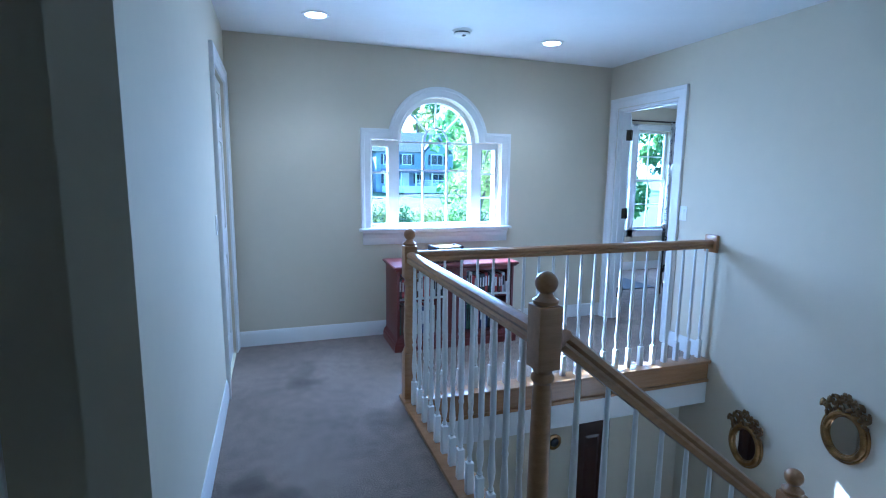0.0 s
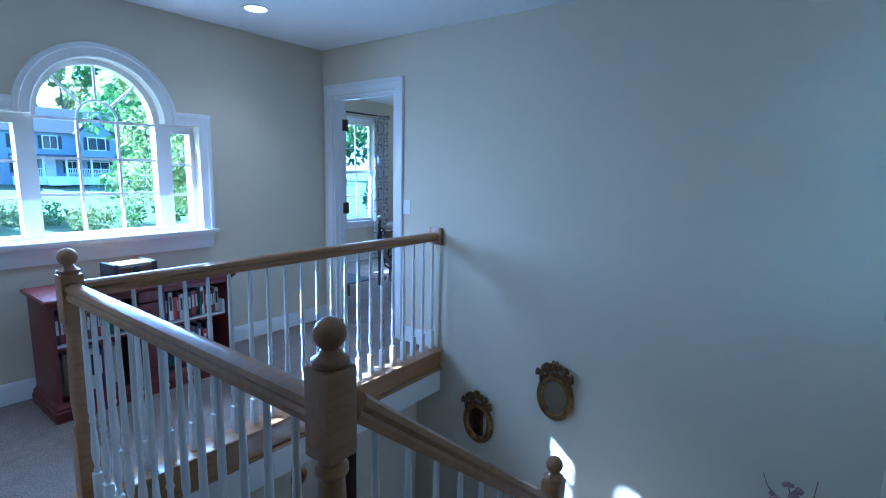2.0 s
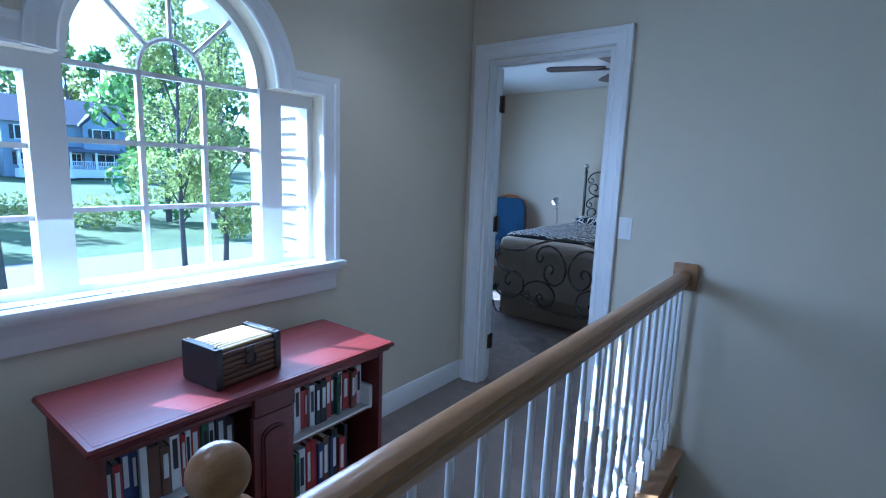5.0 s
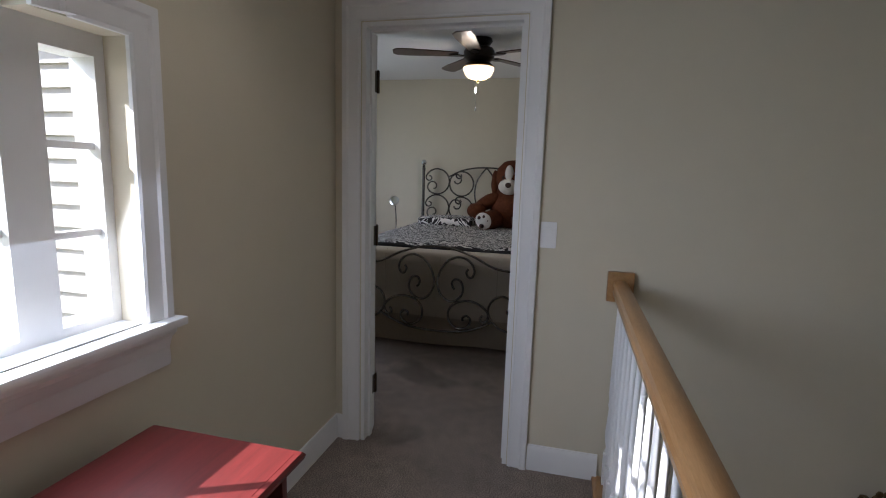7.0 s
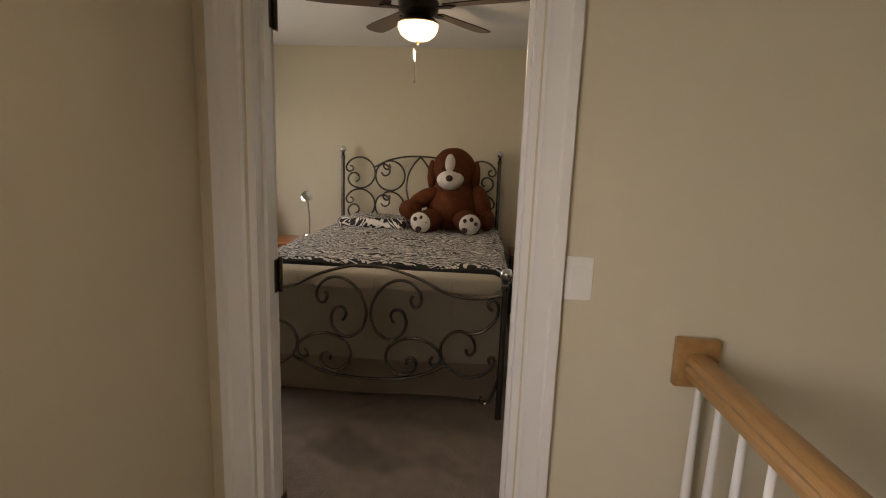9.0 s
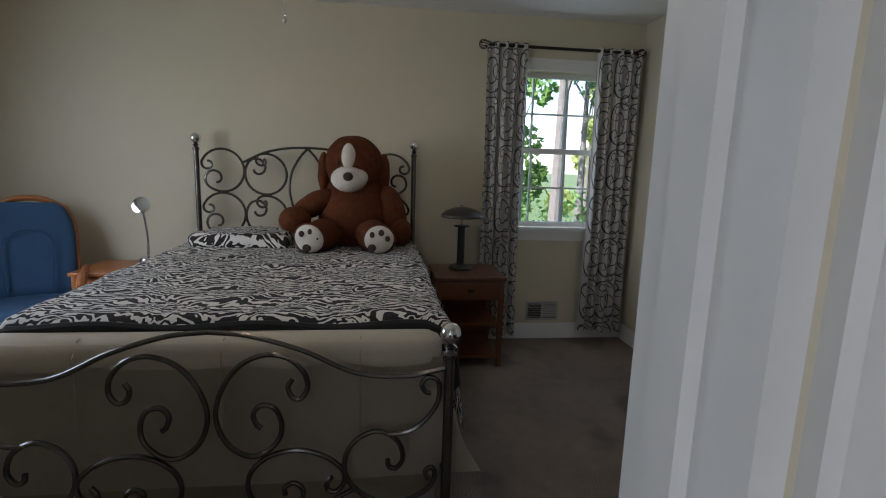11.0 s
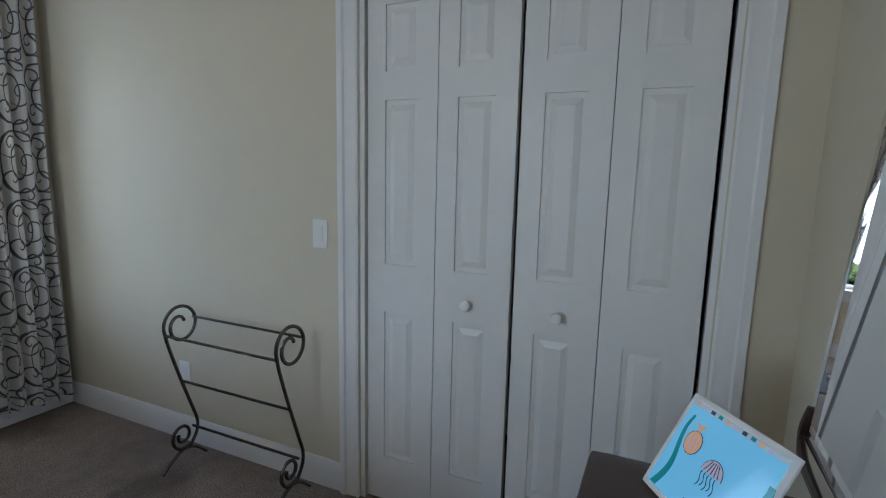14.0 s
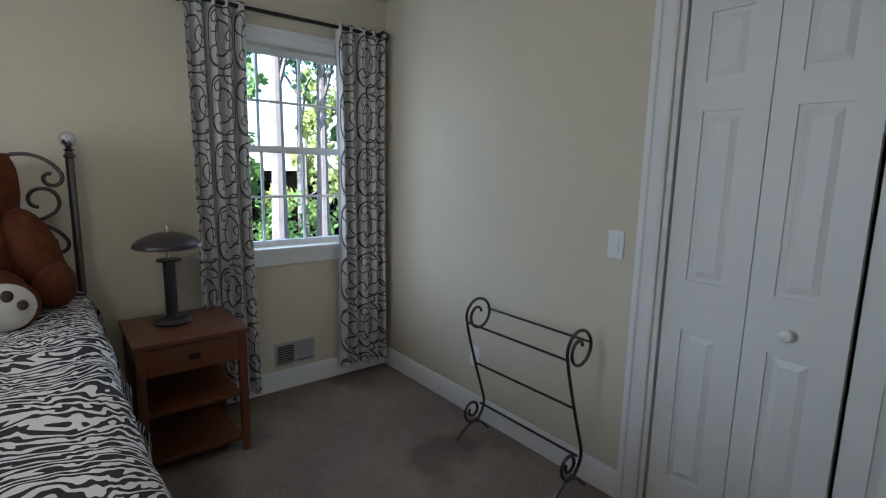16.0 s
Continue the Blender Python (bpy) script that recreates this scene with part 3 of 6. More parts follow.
def double_hung(name, u0, u1, z0, z1, place, cols, rows, label, stool=True, depth=0.05):
    """A double-hung window in an opening; place(u, v, w) with w growing into the room from the wall face."""
    w = thing(name, (0, 0, 0), label, "window", kind="structure")
    part("casing", sweep([(u0, z0), (u0, z1), (u1, z1), (u1, z0)], CASING, place), TRIM, w, smooth=25)
    part("window_sill", prism([(u0 - 0.11, z0 - 0.025), (u1 + 0.11, z0 - 0.025), (u1 + 0.11, z0), (u0 - 0.11, z0)], place, -0.10, 0.045), TRIM, w)
    part("apron", prism([(u0 - 0.08, z0 - 0.105), (u1 + 0.08, z0 - 0.105), (u1 + 0.08, z0 - 0.026), (u0 - 0.08, z0 - 0.026)], place, 0.0, 0.016), TRIM, w)
    mid = (z0 + z1) / 2
    for lo, hi, off in ((z0, mid + 0.02, -0.07), (mid - 0.02, z1, -0.105)):
        f = 0.035
        s = part("sash", prism([(u0, lo), (u1, lo), (u1, lo + f), (u0, lo + f)], place, off - 0.017, off + 0.017), TRIM, w)
        bm = prism([(u0, hi - f), (u1, hi - f), (u1, hi), (u0, hi)], place, off - 0.017, off + 0.017)
        prism([(u0, lo + f), (u0 + f, lo + f), (u0 + f, hi - f), (u0, hi - f)], place, off - 0.017, off + 0.017, bm)
        prism([(u1 - f, lo + f), (u1, lo + f), (u1, hi - f), (u1 - f, hi - f)], place, off - 0.017, off + 0.017, bm)
        part("sash", bm, TRIM, w)
        bm = bmesh.new()
        for i in range(1, cols):
            u = u0 + f + (u1 - u0 - 2 * f) * i / cols
            prism([(u - 0.007, lo + f), (u + 0.007, lo + f), (u + 0.007, hi - f), (u - 0.007, hi - f)], place, off - 0.010, off + 0.010, bm)
        for i in range(1, rows):
            v = lo + f + (hi - lo - 2 * f) * i / rows
            prism([(u0 + f, v - 0.007), (u1 - f, v - 0.007), (u1 - f, v + 0.007), (u0 + f, v + 0.007)], place, off - 0.009, off + 0.009, bm)
        part("muntins", bm, TRIM, w)
        for i in range(cols):
            for j in range(rows):
                a, b = (u0 + f + (u1 - u0 - 2 * f) * k / cols for k in (i, i + 1))
                c, d = (lo + f + (hi - lo - 2 * f) * k / rows for k in (j, j + 1))
                g = part("pane", prism([(a, c), (b, c), (b, d), (a, d)], place, off - 0.002, off + 0.002), GLASS, w, smooth=None)
                g.visible_shadow = False
    return w


double_hung("window_2", EW[0], EW[1], EW[2], EW[3], lambda u, v, w: (3.53 - w, u, v), 3, 2, "white double-hung bedroom window with grids between the panes")
double_hung("window_3", NW[0], (NW[0] + NW[1]) / 2 - 0.03, NW[2], NW[3], lambda u, v, w: (u, 2.0 - w, v), 2, 2, "white double-hung bedroom window with grids between the panes")
double_hung("window_4", (NW[0] + NW[1]) / 2 + 0.03, NW[1], NW[2], NW[3], lambda u, v, w: (u, 2.0 - w, v), 2, 2, "white double-hung bedroom window with grids between the panes")
solid("trim_mullion", B((NW[0] + NW[1]) / 2 - 0.03, 2.0, NW[2], (NW[0] + NW[1]) / 2 + 0.03, 2.16, NW[3]), TRIM, "white post between two bedroom windows", "mullion", **SET)

# ---- doors ----
def panel_door_bm(w, hgt, t, cols, rows, stile, bm=None, at=(0, 0, 0)):
    """A moulded panel door leaf in the x-z plane, with raised panels on both faces."""
    bm = bm or bmesh.new()
    ox, oy, oz = at
    pw = (w - stile * (cols + 1)) / cols
    us = [0]
    for c in range(cols):
        us += [stile + c * (pw + stile), (c + 1) * (pw + stile)]
    us.append(w)
    zs = [0]
    for a, b in rows:
        zs += [a, b]
    zs.append(hgt)
    for i in range(len(us) - 1):
        for j in range(len(zs) - 1):
            hole = i % 2 == 1 and j % 2 == 1
            u0, u1, z0, z1 = us[i], us[i + 1], zs[j], zs[j + 1]
            d = 0.008 if hole else 0.0
            box(bm, ox + u0, oy + d, oz + z0, ox + u1, oy + t - d, oz + z1)
            if hole:
                for y0, y1, yy in ((oy, oy + d, 0.0), (oy + t - d, oy + t, t)):
                    face = oy + (0.0015 if yy == 0 else t - 0.0015)
                    inner = oy + (d if yy == 0 else t - d)
                    a, b = 0.018, 0.04
                    if u1 - u0 < 0.1:
                        a, b = 0.014, 0.03
                    p = [bm.verts.new((ox + x, inner, oy * 0 + oz + z)) for x, z in ((u0 + a, z0 + a), (u1 - a, z0 + a), (u1 - a, z1 - a), (u0 + a, z1 - a))]
                    q = [bm.verts.new((ox + x, face, oz + z)) for x, z in ((u0 + b, z0 + b), (u1 - b, z0 + b), (u1 - b, z1 - b), (u0 + b, z1 - b))]
                    bm.faces.new(q)
                    for k in range(4):
                        bm.faces.new((p[k], p[(k + 1) % 4], q[(k + 1) % 4], q[k]))
    return bm


ROWS6 = [(0.19, 0.80), (0.99, 1.60), (1.70, 1.93)]
LEAF = (CL[1] - CL[0] - 0.036 - 0.030) / 4
for i in range(2):
    d = thing("bifold_door", (CL[0] + 0.018 + 0.012 + i * (2 * LEAF + 0.012), -2.685, 0.012), "white moulded bifold closet door with raised panels", "closet door", "closet doors")
    for k in range(2):
        leaf = part("leaf", panel_door_bm(LEAF - 0.003, 2.0, 0.032, 1, ROWS6, 0.075, at=(k * LEAF + 0.0015, 0, 0)), DOORW, d, smooth=None)
        if (i, k) in ((0, 1), (1, 0)):
            kx = {0: LEAF + 0.045 + 0.0, 1: LEAF - 0.045}[i]
            part("knob", lathe([(0.008, 0.0), (0.008, 0.012), (0.017, 0.018), (0.021, 0.028), (0.017, 0.036), (0.001, 0.039)], 18, at=(kx + (LEAF * 0.3 if i == 0 else -LEAF * 0.3), 0.032, 0.875), axis="y"), PLASTIC, leaf, "round white knob")
solid("closet_track", B(CL[0] + 0.02, -2.705, 2.014, CL[1] - 0.02, -2.65, 2.022), BLACK, "dark metal track over the closet doors", "door track")

leafd = thing("door_1", (0.128, -0.158, 0.012), "white bedroom door standing open against the room", "door", kind="structure", turn=50)
part("leaf", panel_door_bm(0.72, 2.0, 0.035, 2, ROWS6, 0.11), DOORW, leafd, smooth=None)
part("door_handle", lathe([(0.028, 0.0), (0.028, 0.006), (0.011, 0.01), (0.011, 0.035), (0.024, 0.045), (0.028, 0.058), (0.022, 0.07), (0.001, 0.074)], 20, at=(0.66, 0.035, 0.93), axis="y"), BRASS, leafd, "aged brass door knob")
for z in (0.26, 1.05, 1.80):
    hg = thing("door_hinge", (0.085, -0.1555, z), "dark bronze butt hinge on the white jamb", "hinge", "door hinges")
    part("plate", roundbox(0.0, -0.003, -0.05, 0.042, 0.0, 0.05, 0.001, 2), HINGE, hg)
    part("plate", roundbox(0.045, -0.003, -0.05, 0.075, 0.0005, 0.05, 0.001, 2), HINGE, hg)
    part("barrel", lathe([(0.006, -0.052), (0.007, -0.05), (0.007, -0.018), (0.006, -0.017), (0.007, -0.016), (0.007, 0.016), (0.006, 0.017), (0.007, 0.018), (0.007, 0.05), (0.004, 0.056)], 12, at=(0.047, -0.007, 0)), HINGE, hg)
    for dx, dz in ((0.01, 0.035), (0.01, -0.035), (0.022, 0.0), (0.064, 0.033), (0.064, 0.0), (0.064, -0.033)):
        part("screw", lathe([(0.0045, 0.0), (0.0035, 0.0012), (0.001, 0.0013)], 8, at=(dx, -0.003, dz), axis="y"), BRONZE, hg)
dd = thing("door_3", (-1.02, -1.19, LOW), "dark brown wooden door on the lower storey", "door", kind="structure")
part("leaf", panel_door_bm(0.30, 2.35, 0.035, 1, [(0.2, 1.0), (1.15, 2.2)], 0.07), MAHOG, dd, smooth=None)
d2 = thing("door_2", (-3.505, -0.14, 0.01), "white closed hall door", "door", kind="structure", turn=-90)
part("leaf", panel_door_bm(0.755, 2.02, 0.035, 2, ROWS6, 0.11), DOORW, d2, smooth=None)
solid("trim_passage", B(-3.884, -2.615, 0.0, -3.866, -2.60, 2.13), TRIM, "white door casing in the passage", "door casing", **SET)


# ---- switches, outlets, register, ceiling fittings ----
def switch(at, turn, label):
    s = thing("light_switch", at, label, "light switch", turn=turn)
    part("plate", roundbox(-0.036, -0.006, -0.058, 0.036, 0.0, 0.058, 0.003, 4), PLASTIC, s)
    part("rocker", prism([(-0.017, -0.033), (0.017, -0.033), (0.017, 0.033), (-0.017, 0.033)], lambda u, v, w: (u, w - 0.02 * max(0, v) * 0.15, v), -0.010, -0.004), PLASTIC, s)
    for z in (-0.047, 0.047):
        part("screw", lathe([(0.0035, -0.0062), (0.003, -0.0072), (0.0005, -0.0073)], 8, at=(0, 0, z), axis="y"), PLASTIC, s)
    return s


switch((0.0, -1.02, 1.118), -90, "white rocker light switch on a square plate")
switch((-3.45, -1.10, 1.10), 90, "white rocker light switch on the hall wall")
switch((1.744, -2.64, 1.10), 180, "white rocker light switch beside the closet")
o = thing("wall_outlet", (2.578, -2.64, 0.353), "white duplex wall outlet", "outlet", turn=180)
part("plate", roundbox(-0.036, -0.006, -0.058, 0.036, 0.0, 0.058, 0.003, 4), PLASTIC, o)
for z in (-0.02, 0.02):
    part("socket", roundbox(-0.015, -0.009, z - 0.014, 0.015, -0.004, z + 0.014, 0.003, 3), PLASTIC, o)

reg = thing("wall_register", (3.53, -1.967, 0.228), "white steel wall register with louvres, half open", "air vent")
GREY = mat("grey_steel", (0.45, 0.44, 0.42), 0.45, 0.2)
bm = bmesh.new()
for a in ((-0.012, -0.13, -0.075, 0, 0.13, -0.06), (-0.012, -0.13, 0.06, 0, 0.13, 0.075), (-0.012, -0.13, -0.06, 0, -0.115, 0.06), (-0.012, 0.115, -0.06, 0, 0.13, 0.06), (-0.012, -0.006, -0.06, 0, 0.006, 0.06)):
    box(bm, *a)
part("frame", bm, GREY, reg)
# Black sheet in place of the dark duct behind the louvres.
part("backing", B(-0.003, -0.115, -0.06, -0.001, 0.115, 0.06), BLACK, reg)
for i in range(8):
    z = -0.052 + i * 0.0148
    part("slat", B(-0.010, 0.006, z, -0.004, 0.115, z + 0.004), GREY, reg)
    part("slat", B(-0.010, -0.115, z, -0.004, -0.006, z + 0.0115), GREY, reg)

DOWNGLOW = glow("downlight_glow", (1.0, 0.9, 0.75), 2.5)
for x, y in ((-2.825, -0.62), (-1.01, -0.575)):
    dl = thing("downlight", (x, y, CH), "round white recessed ceiling downlight, lit", "ceiling light", "hall downlights")
    part("trim_ring", lathe([(0.068, -0.001), (0.07, -0.006), (0.092, -0.006), (0.095, -0.001)], 32), PLASTIC, dl)
    part("lens", lathe([(0.067, -0.0035), (0.05, -0.006), (0.001, -0.007)], 32), DOWNGLOW, dl)
sm = thing("smoke_detector", (-1.793, -0.637, CH), "round white smoke detector with dark vents", "smoke detector")
part("base", lathe([(0.070, -0.001), (0.070, -0.012), (0.064, -0.015)], 28), PLASTIC, sm)
part("vents", lathe([(0.056, -0.014), (0.056, -0.026)], 28), BLACK, sm, "dark vent ring")
part("cover", lathe([(0.062, -0.0255), (0.060, -0.034), (0.045, -0.042), (0.001, -0.044)], 28), PLASTIC, sm)
part("sensor", B(-0.012, -0.05, -0.047, 0.012, -0.02, -0.04, bevel=0.003), BLACK, sm)

# ---- sconce ----
sc = thing("wall_sconce", (-0.5, -4.05, 1.0), "lit frosted glass wall sconce on a chrome bracket", "wall lamp")
part("backplate", roundbox(-0.055, 0.0, -0.13, 0.055, 0.015, 0.09, 0.006, 4), CHROME, sc)
part("arm", tube(bmesh.new(), [(0, 0.01, -0.08), (0, 0.05, -0.085), (0, 0.09, -0.08)], 0.011, 10), CHROME, sc)
part("cup", lathe([(0.02, -0.13), (0.046, -0.125), (0.048, -0.06), (0.046, -0.055), (0.03, -0.052)], 24, at=(0, 0.09, 0)), CHROME, sc)
part("shade", lathe([(0.043, -0.055), (0.046, 0.0), (0.046, 0.145), (0.043, 0.15), (0.041, 0.145), (0.041, -0.05)], 28, at=(0, 0.09, 0)), glow("frosted_glass", (0.45, 0.85, 1.0), 0.45), sc, "frosted glass cylinder, glowing")


# ---- oval plaque on the wall below the landing ----
wp = thing("wall_plaque", (-1.19, -1.15, -0.587), "small beige oval wall plaque with a dark centre", "plaque")
part("plate", lathe([(0.060, 0.0), (0.062, -0.008), (0.050, -0.014), (0.036, -0.012)], 28, axis="y"), GOLD, wp)
part("centre", lathe([(0.037, -0.010), (0.030, -0.020), (0.012, -0.026), (0.001, -0.027)], 24, axis="y"), BLACK, wp, "dark domed centre")


# ---- oval mirrors ----
def oval_mirror(at, label):
    m = thing("oval_mirror", at, label, "mirror", "stairwell mirrors", turn=-90)
    ring = lambda a, b, y, n=40: [(a * math.cos(2 * math.pi * i / n), y, b * math.sin(2 * math.pi * i / n)) for i in range(n)]
    bm = tube(bmesh.new(), ring(0.105, 0.135, -0.018), 0.017, 10, True)
    tube(bm, ring(0.126, 0.157, -0.010), 0.010, 8, True)
    tube(bm, ring(0.088, 0.118, -0.014), 0.006, 8, True)
    part("frame", bm, GOLD, m)
    part("glass", prism([(0.1 * math.cos(2 * math.pi * i / 40), 0.13 * math.sin(2 * math.pi * i / 40)) for i in range(40)], lambda u, v, w: (u, w, v), -0.010, -0.004), MIRROR, m)
    random.seed(5)
    for i in range(22):
        a = radians(38 + 104 * i / 21)
        rr = 1.0 + 0.16 * (i % 3) + random.uniform(-0.03, 0.05)
        p = (0.132 * rr * math.cos(a), -0.02 - random.uniform(0, 0.015), 0.172 * rr * math.sin(a))
        part("leaf", blob(bmesh.new(), p, (0.013, 0.010, 0.027), turn=(random.uniform(-25, 25), 90 - math.degrees(a) + random.uniform(-50, 50), 0), segs=8), DARKGOLD, m)
    for cx, cz, k0 in ((0.0, 0.232, 1.15), (-0.062, 0.205, 1.0), (0.062, 0.205, 1.0), (-0.105, 0.160, 0.8), (0.105, 0.160, 0.8)):
        bm = bmesh.new()
        for k in range(6):
            a = 2 * math.pi * k / 6
            blob(bm, (cx + 0.020 * k0 * math.cos(a), -0.036, cz + 0.020 * k0 * math.sin(a)), (0.0125 * k0, 0.007, 0.0125 * k0), segs=8)
        blob(bm, (cx, -0.045, cz), (0.009, 0.009, 0.009), segs=8)
        part("flower", bm, DARKGOLD, m, "cast metal rosette")
    return m


oval_mirror((0.0, -2.38, -0.088), "gold oval mirror with floral crest on the stair wall")
oval_mirror((0.0, -1.77, -0.478), "gold oval mirror with floral crest, hung lower on the stair wall")

# ---- dried flowers on the landing ----
va = thing("floor_vase", (-0.32, -3.80, -0.86), "dark floor vase of dried branches on the stair landing", "vase")
part("vase", lathe([(0.07, 0.0), (0.10, 0.05), (0.12, 0.20), (0.085, 0.36), (0.05, 0.42), (0.065, 0.46), (0.055, 0.455)], 24), BRONZE, va)
TWIG = mat("dried_twig", (0.16, 0.10, 0.06), 0.9, vary=0.3)
DRYFLOWER = mat("dried_flower", (0.30, 0.22, 0.20), 0.95, vary=0.4, scale=40)
random.seed(11)
bm = bmesh.new()
for i in range(30):
    a, l = random.uniform(0, 6.28), random.uniform(0.12, 0.34)
    e = Vector((math.cos(a) * l * 0.8, math.sin(a) * l * 0.6, 0.46 + random.uniform(0.10, 0.33)))
    mid = e * 0.5 + Vector((0, 0, 0.25 + random.uniform(-0.03, 0.05)))
    tube(bm, curve_pts([(0, 0, 0.4), mid, e], 5), 0.0028, 5)
    if i % 2:
        bf = bmesh.new()
        for k in range(5):
            blob(bf, e + Vector([random.uniform(-0.02, 0.02) for _ in range(3)]), (0.014, 0.014, 0.012), segs=6)
        part("flower_head", bf, DRYFLOWER, va)
    else:
        tube(bm, [e, e + Vector((random.uniform(-0.04, 0.04), random.uniform(-0.04, 0.04), 0.06))], 0.002, 5)
part("branches", bm, TWIG, va)

# ---- bookcase ----
BX0, BX1, BY0, BY1, BT = -2.27, -1.20, -0.515, -0.07, 0.69
bk = thing("bookcase", (0, 0, 0), "low cherry-red wooden bookcase with moulded top and base", "bookcase")
part("top", sweep([(BX1 - 0.02, BY1), (BX1 - 0.02, BY0 + 0.02), (BX0 + 0.02, BY0 + 0.02), (BX0 + 0.02, BY1)], [(0.0, 0.0), (0.002, -0.003), (0.004, -0.004), (0.008, 0.006), (0.018, 0.012), (0.02, 0.022), (0.014, 0.03), (0.0, 0.03)][::1],
                  lambda u, v, w: (u, v, BT - 0.031 + w)), CHERRY, bk)
part("top", B(BX0 + 0.02, BY0 + 0.02, BT - 0.028, BX1 - 0.02, BY1, BT - 0.0003), CHERRY, bk)
for x in (BX0 + 0.03, BX1 - 0.05):
    part("side", B(x, BY0 + 0.035, 0.0, x + 0.02, BY1, BT - 0.032, bevel=0.002), CHERRY, bk)
part("back", B(BX0 + 0.05, BY1 - 0.012, 0.05, BX1 - 0.05, BY1, BT - 0.032), CHERRY, bk)
part("floor_board", B(BX0 + 0.05, BY0 + 0.04, 0.085, BX1 - 0.05, BY1 - 0.012, 0.105), CHERRY, bk)
part("plinth", sweep([(BX1 - 0.03, BY1), (BX1 - 0.03, BY0 + 0.035), (BX0 + 0.03, BY0 + 0.035), (BX0 + 0.03, BY1)], [(0.0, 0.0), (0.025, 0.0), (0.025, 0.055), (0.018, 0.062), (0.018, 0.075), (0.008, 0.085), (0.0, 0.10), (-0.012, 0.10), (-0.012, 0.0)], lambda u, v, w: (u, v, w)), CHERRY, bk, smooth=25)
MX = (BX0 + BX1) / 2
part("pilaster", B(MX - 0.075, BY0 + 0.04, 0.105, MX + 0.075, BY0 + 0.06, 0.575, bevel=0.003), CHERRY, bk)
bm = prism([(MX - 0.05, 0.15), (MX + 0.05, 0.15), (MX + 0.05, 0.50)] + [(MX + 0.05 * math.cos(a), 0.50 + 0.035 * math.sin(a)) for a in (math.pi * i / 10 for i in range(1, 10))] + [(MX - 0.05, 0.50)], lambda u, v, w: (u, w, v), BY0 + 0.026, BY0 + 0.04)
bmesh.ops.bevel(bm, geom=[e for e in bm.edges if all(abs(v.co.y - BY0 - 0.026) < 1e-4 for v in e.verts)], offset=0.008, segments=2, affect="EDGES")
part("raised_panel", bm, CHERRY, bk)
part("drawer_front", B(MX - 0.075, BY0 + 0.028, 0.585, MX + 0.075, BY0 + 0.05, 0.65, bevel=0.004), CHERRY, bk)
part("divider", B(MX - 0.008, BY0 + 0.062, 0.105, MX + 0.008, BY1 - 0.014, BT - 0.034), CHERRY, bk)
for a, b in ((BX0 + 0.05, MX - 0.075), (MX + 0.075, BX1 - 0.05)):
    part("shelf", B(a + 0.001, BY0 + 0.09, 0.385, b - 0.001, BY1 - 0.014, 0.402), CHERRY, bk)
    part("rail", B(a + 0.001, BY0 + 0.04, 0.628, b - 0.001, BY0 + 0.06, 0.656), CHERRY, bk)
    solid("shelf_liner", B(a + 0.01, BY0 + 0.075, 0.4035, b - 0.01, BY0 + 0.20, 0.412), PLASTIC, "white paper lining along the bookcase shelf", "paper", group="shelf papers")
COVERS = [mat("book_" + n, c, 0.6, vary=0.1) for n, c in (("red", (0.32, 0.03, 0.03)), ("cream", (0.62, 0.58, 0.48)), ("black", (0.02, 0.02, 0.025)), ("navy", (0.03, 0.05, 0.15)), ("white", (0.72, 0.72, 0.70)), ("orange", (0.50, 0.18, 0.04)), ("brown", (0.12, 0.06, 0.035)), ("green", (0.05, 0.12, 0.07)))]
CNAME = ["red", "cream", "black", "navy blue", "white", "orange", "brown", "green"]
PAGES = mat("book_pages", (0.70, 0.66, 0.55), 0.9)
random.seed(3)
for a, b in ((BX0 + 0.055, MX - 0.08), (MX + 0.08, BX1 - 0.055)):
    for z, hmax in ((0.1055, 0.26), (0.4125, 0.20)):
        x = a + 0.006
        while x < b - (0.04 if z > 0.3 else 0.10):
            wd, hh, dp = random.uniform(0.014, 0.034), hmax * random.uniform(0.74, 0.97), random.uniform(0.13, 0.17)
            ci = random.choice([0, 1, 2, 3, 4, 4, 2, 5, 6, 7, 0])
            bo = thing("book", (x, BY0 + 0.105 + random.uniform(0, 0.02), z), CNAME[ci] + " book upright on a bookcase shelf", "book", "books in the bookcase")
            bm = B(0, 0, 0, wd, 0.003, hh)
            box(bm, 0, 0.003, 0, 0.002, dp, hh)
            box(bm, wd - 0.002, 0.003, 0, wd, dp, hh)
            part("cover", bm, COVERS[ci], bo)
            part("pages", B(0.002, 0.0031, 0.004, wd - 0.002, dp - 0.004, hh - 0.004), PAGES, bo)
            if random.random() < 0.7:
                part("spine_title", B(wd * 0.25, -0.0008, hh * 0.35, wd * 0.75, 0.0, hh * 0.85), COVERS[4 if ci in (2, 3, 6, 0) else 2], bo)
            x += wd + 0.0015
tagfob = thing("outlet_box", (BX1 - 0.051, BY0 + 0.10, 0.45), "small white plastic box on the bookcase side", "box")
part("body", roundbox(-0.02, -0.03, -0.05, 0.0, 0.03, 0.05, 0.004, 4), PLASTIC, tagfob)

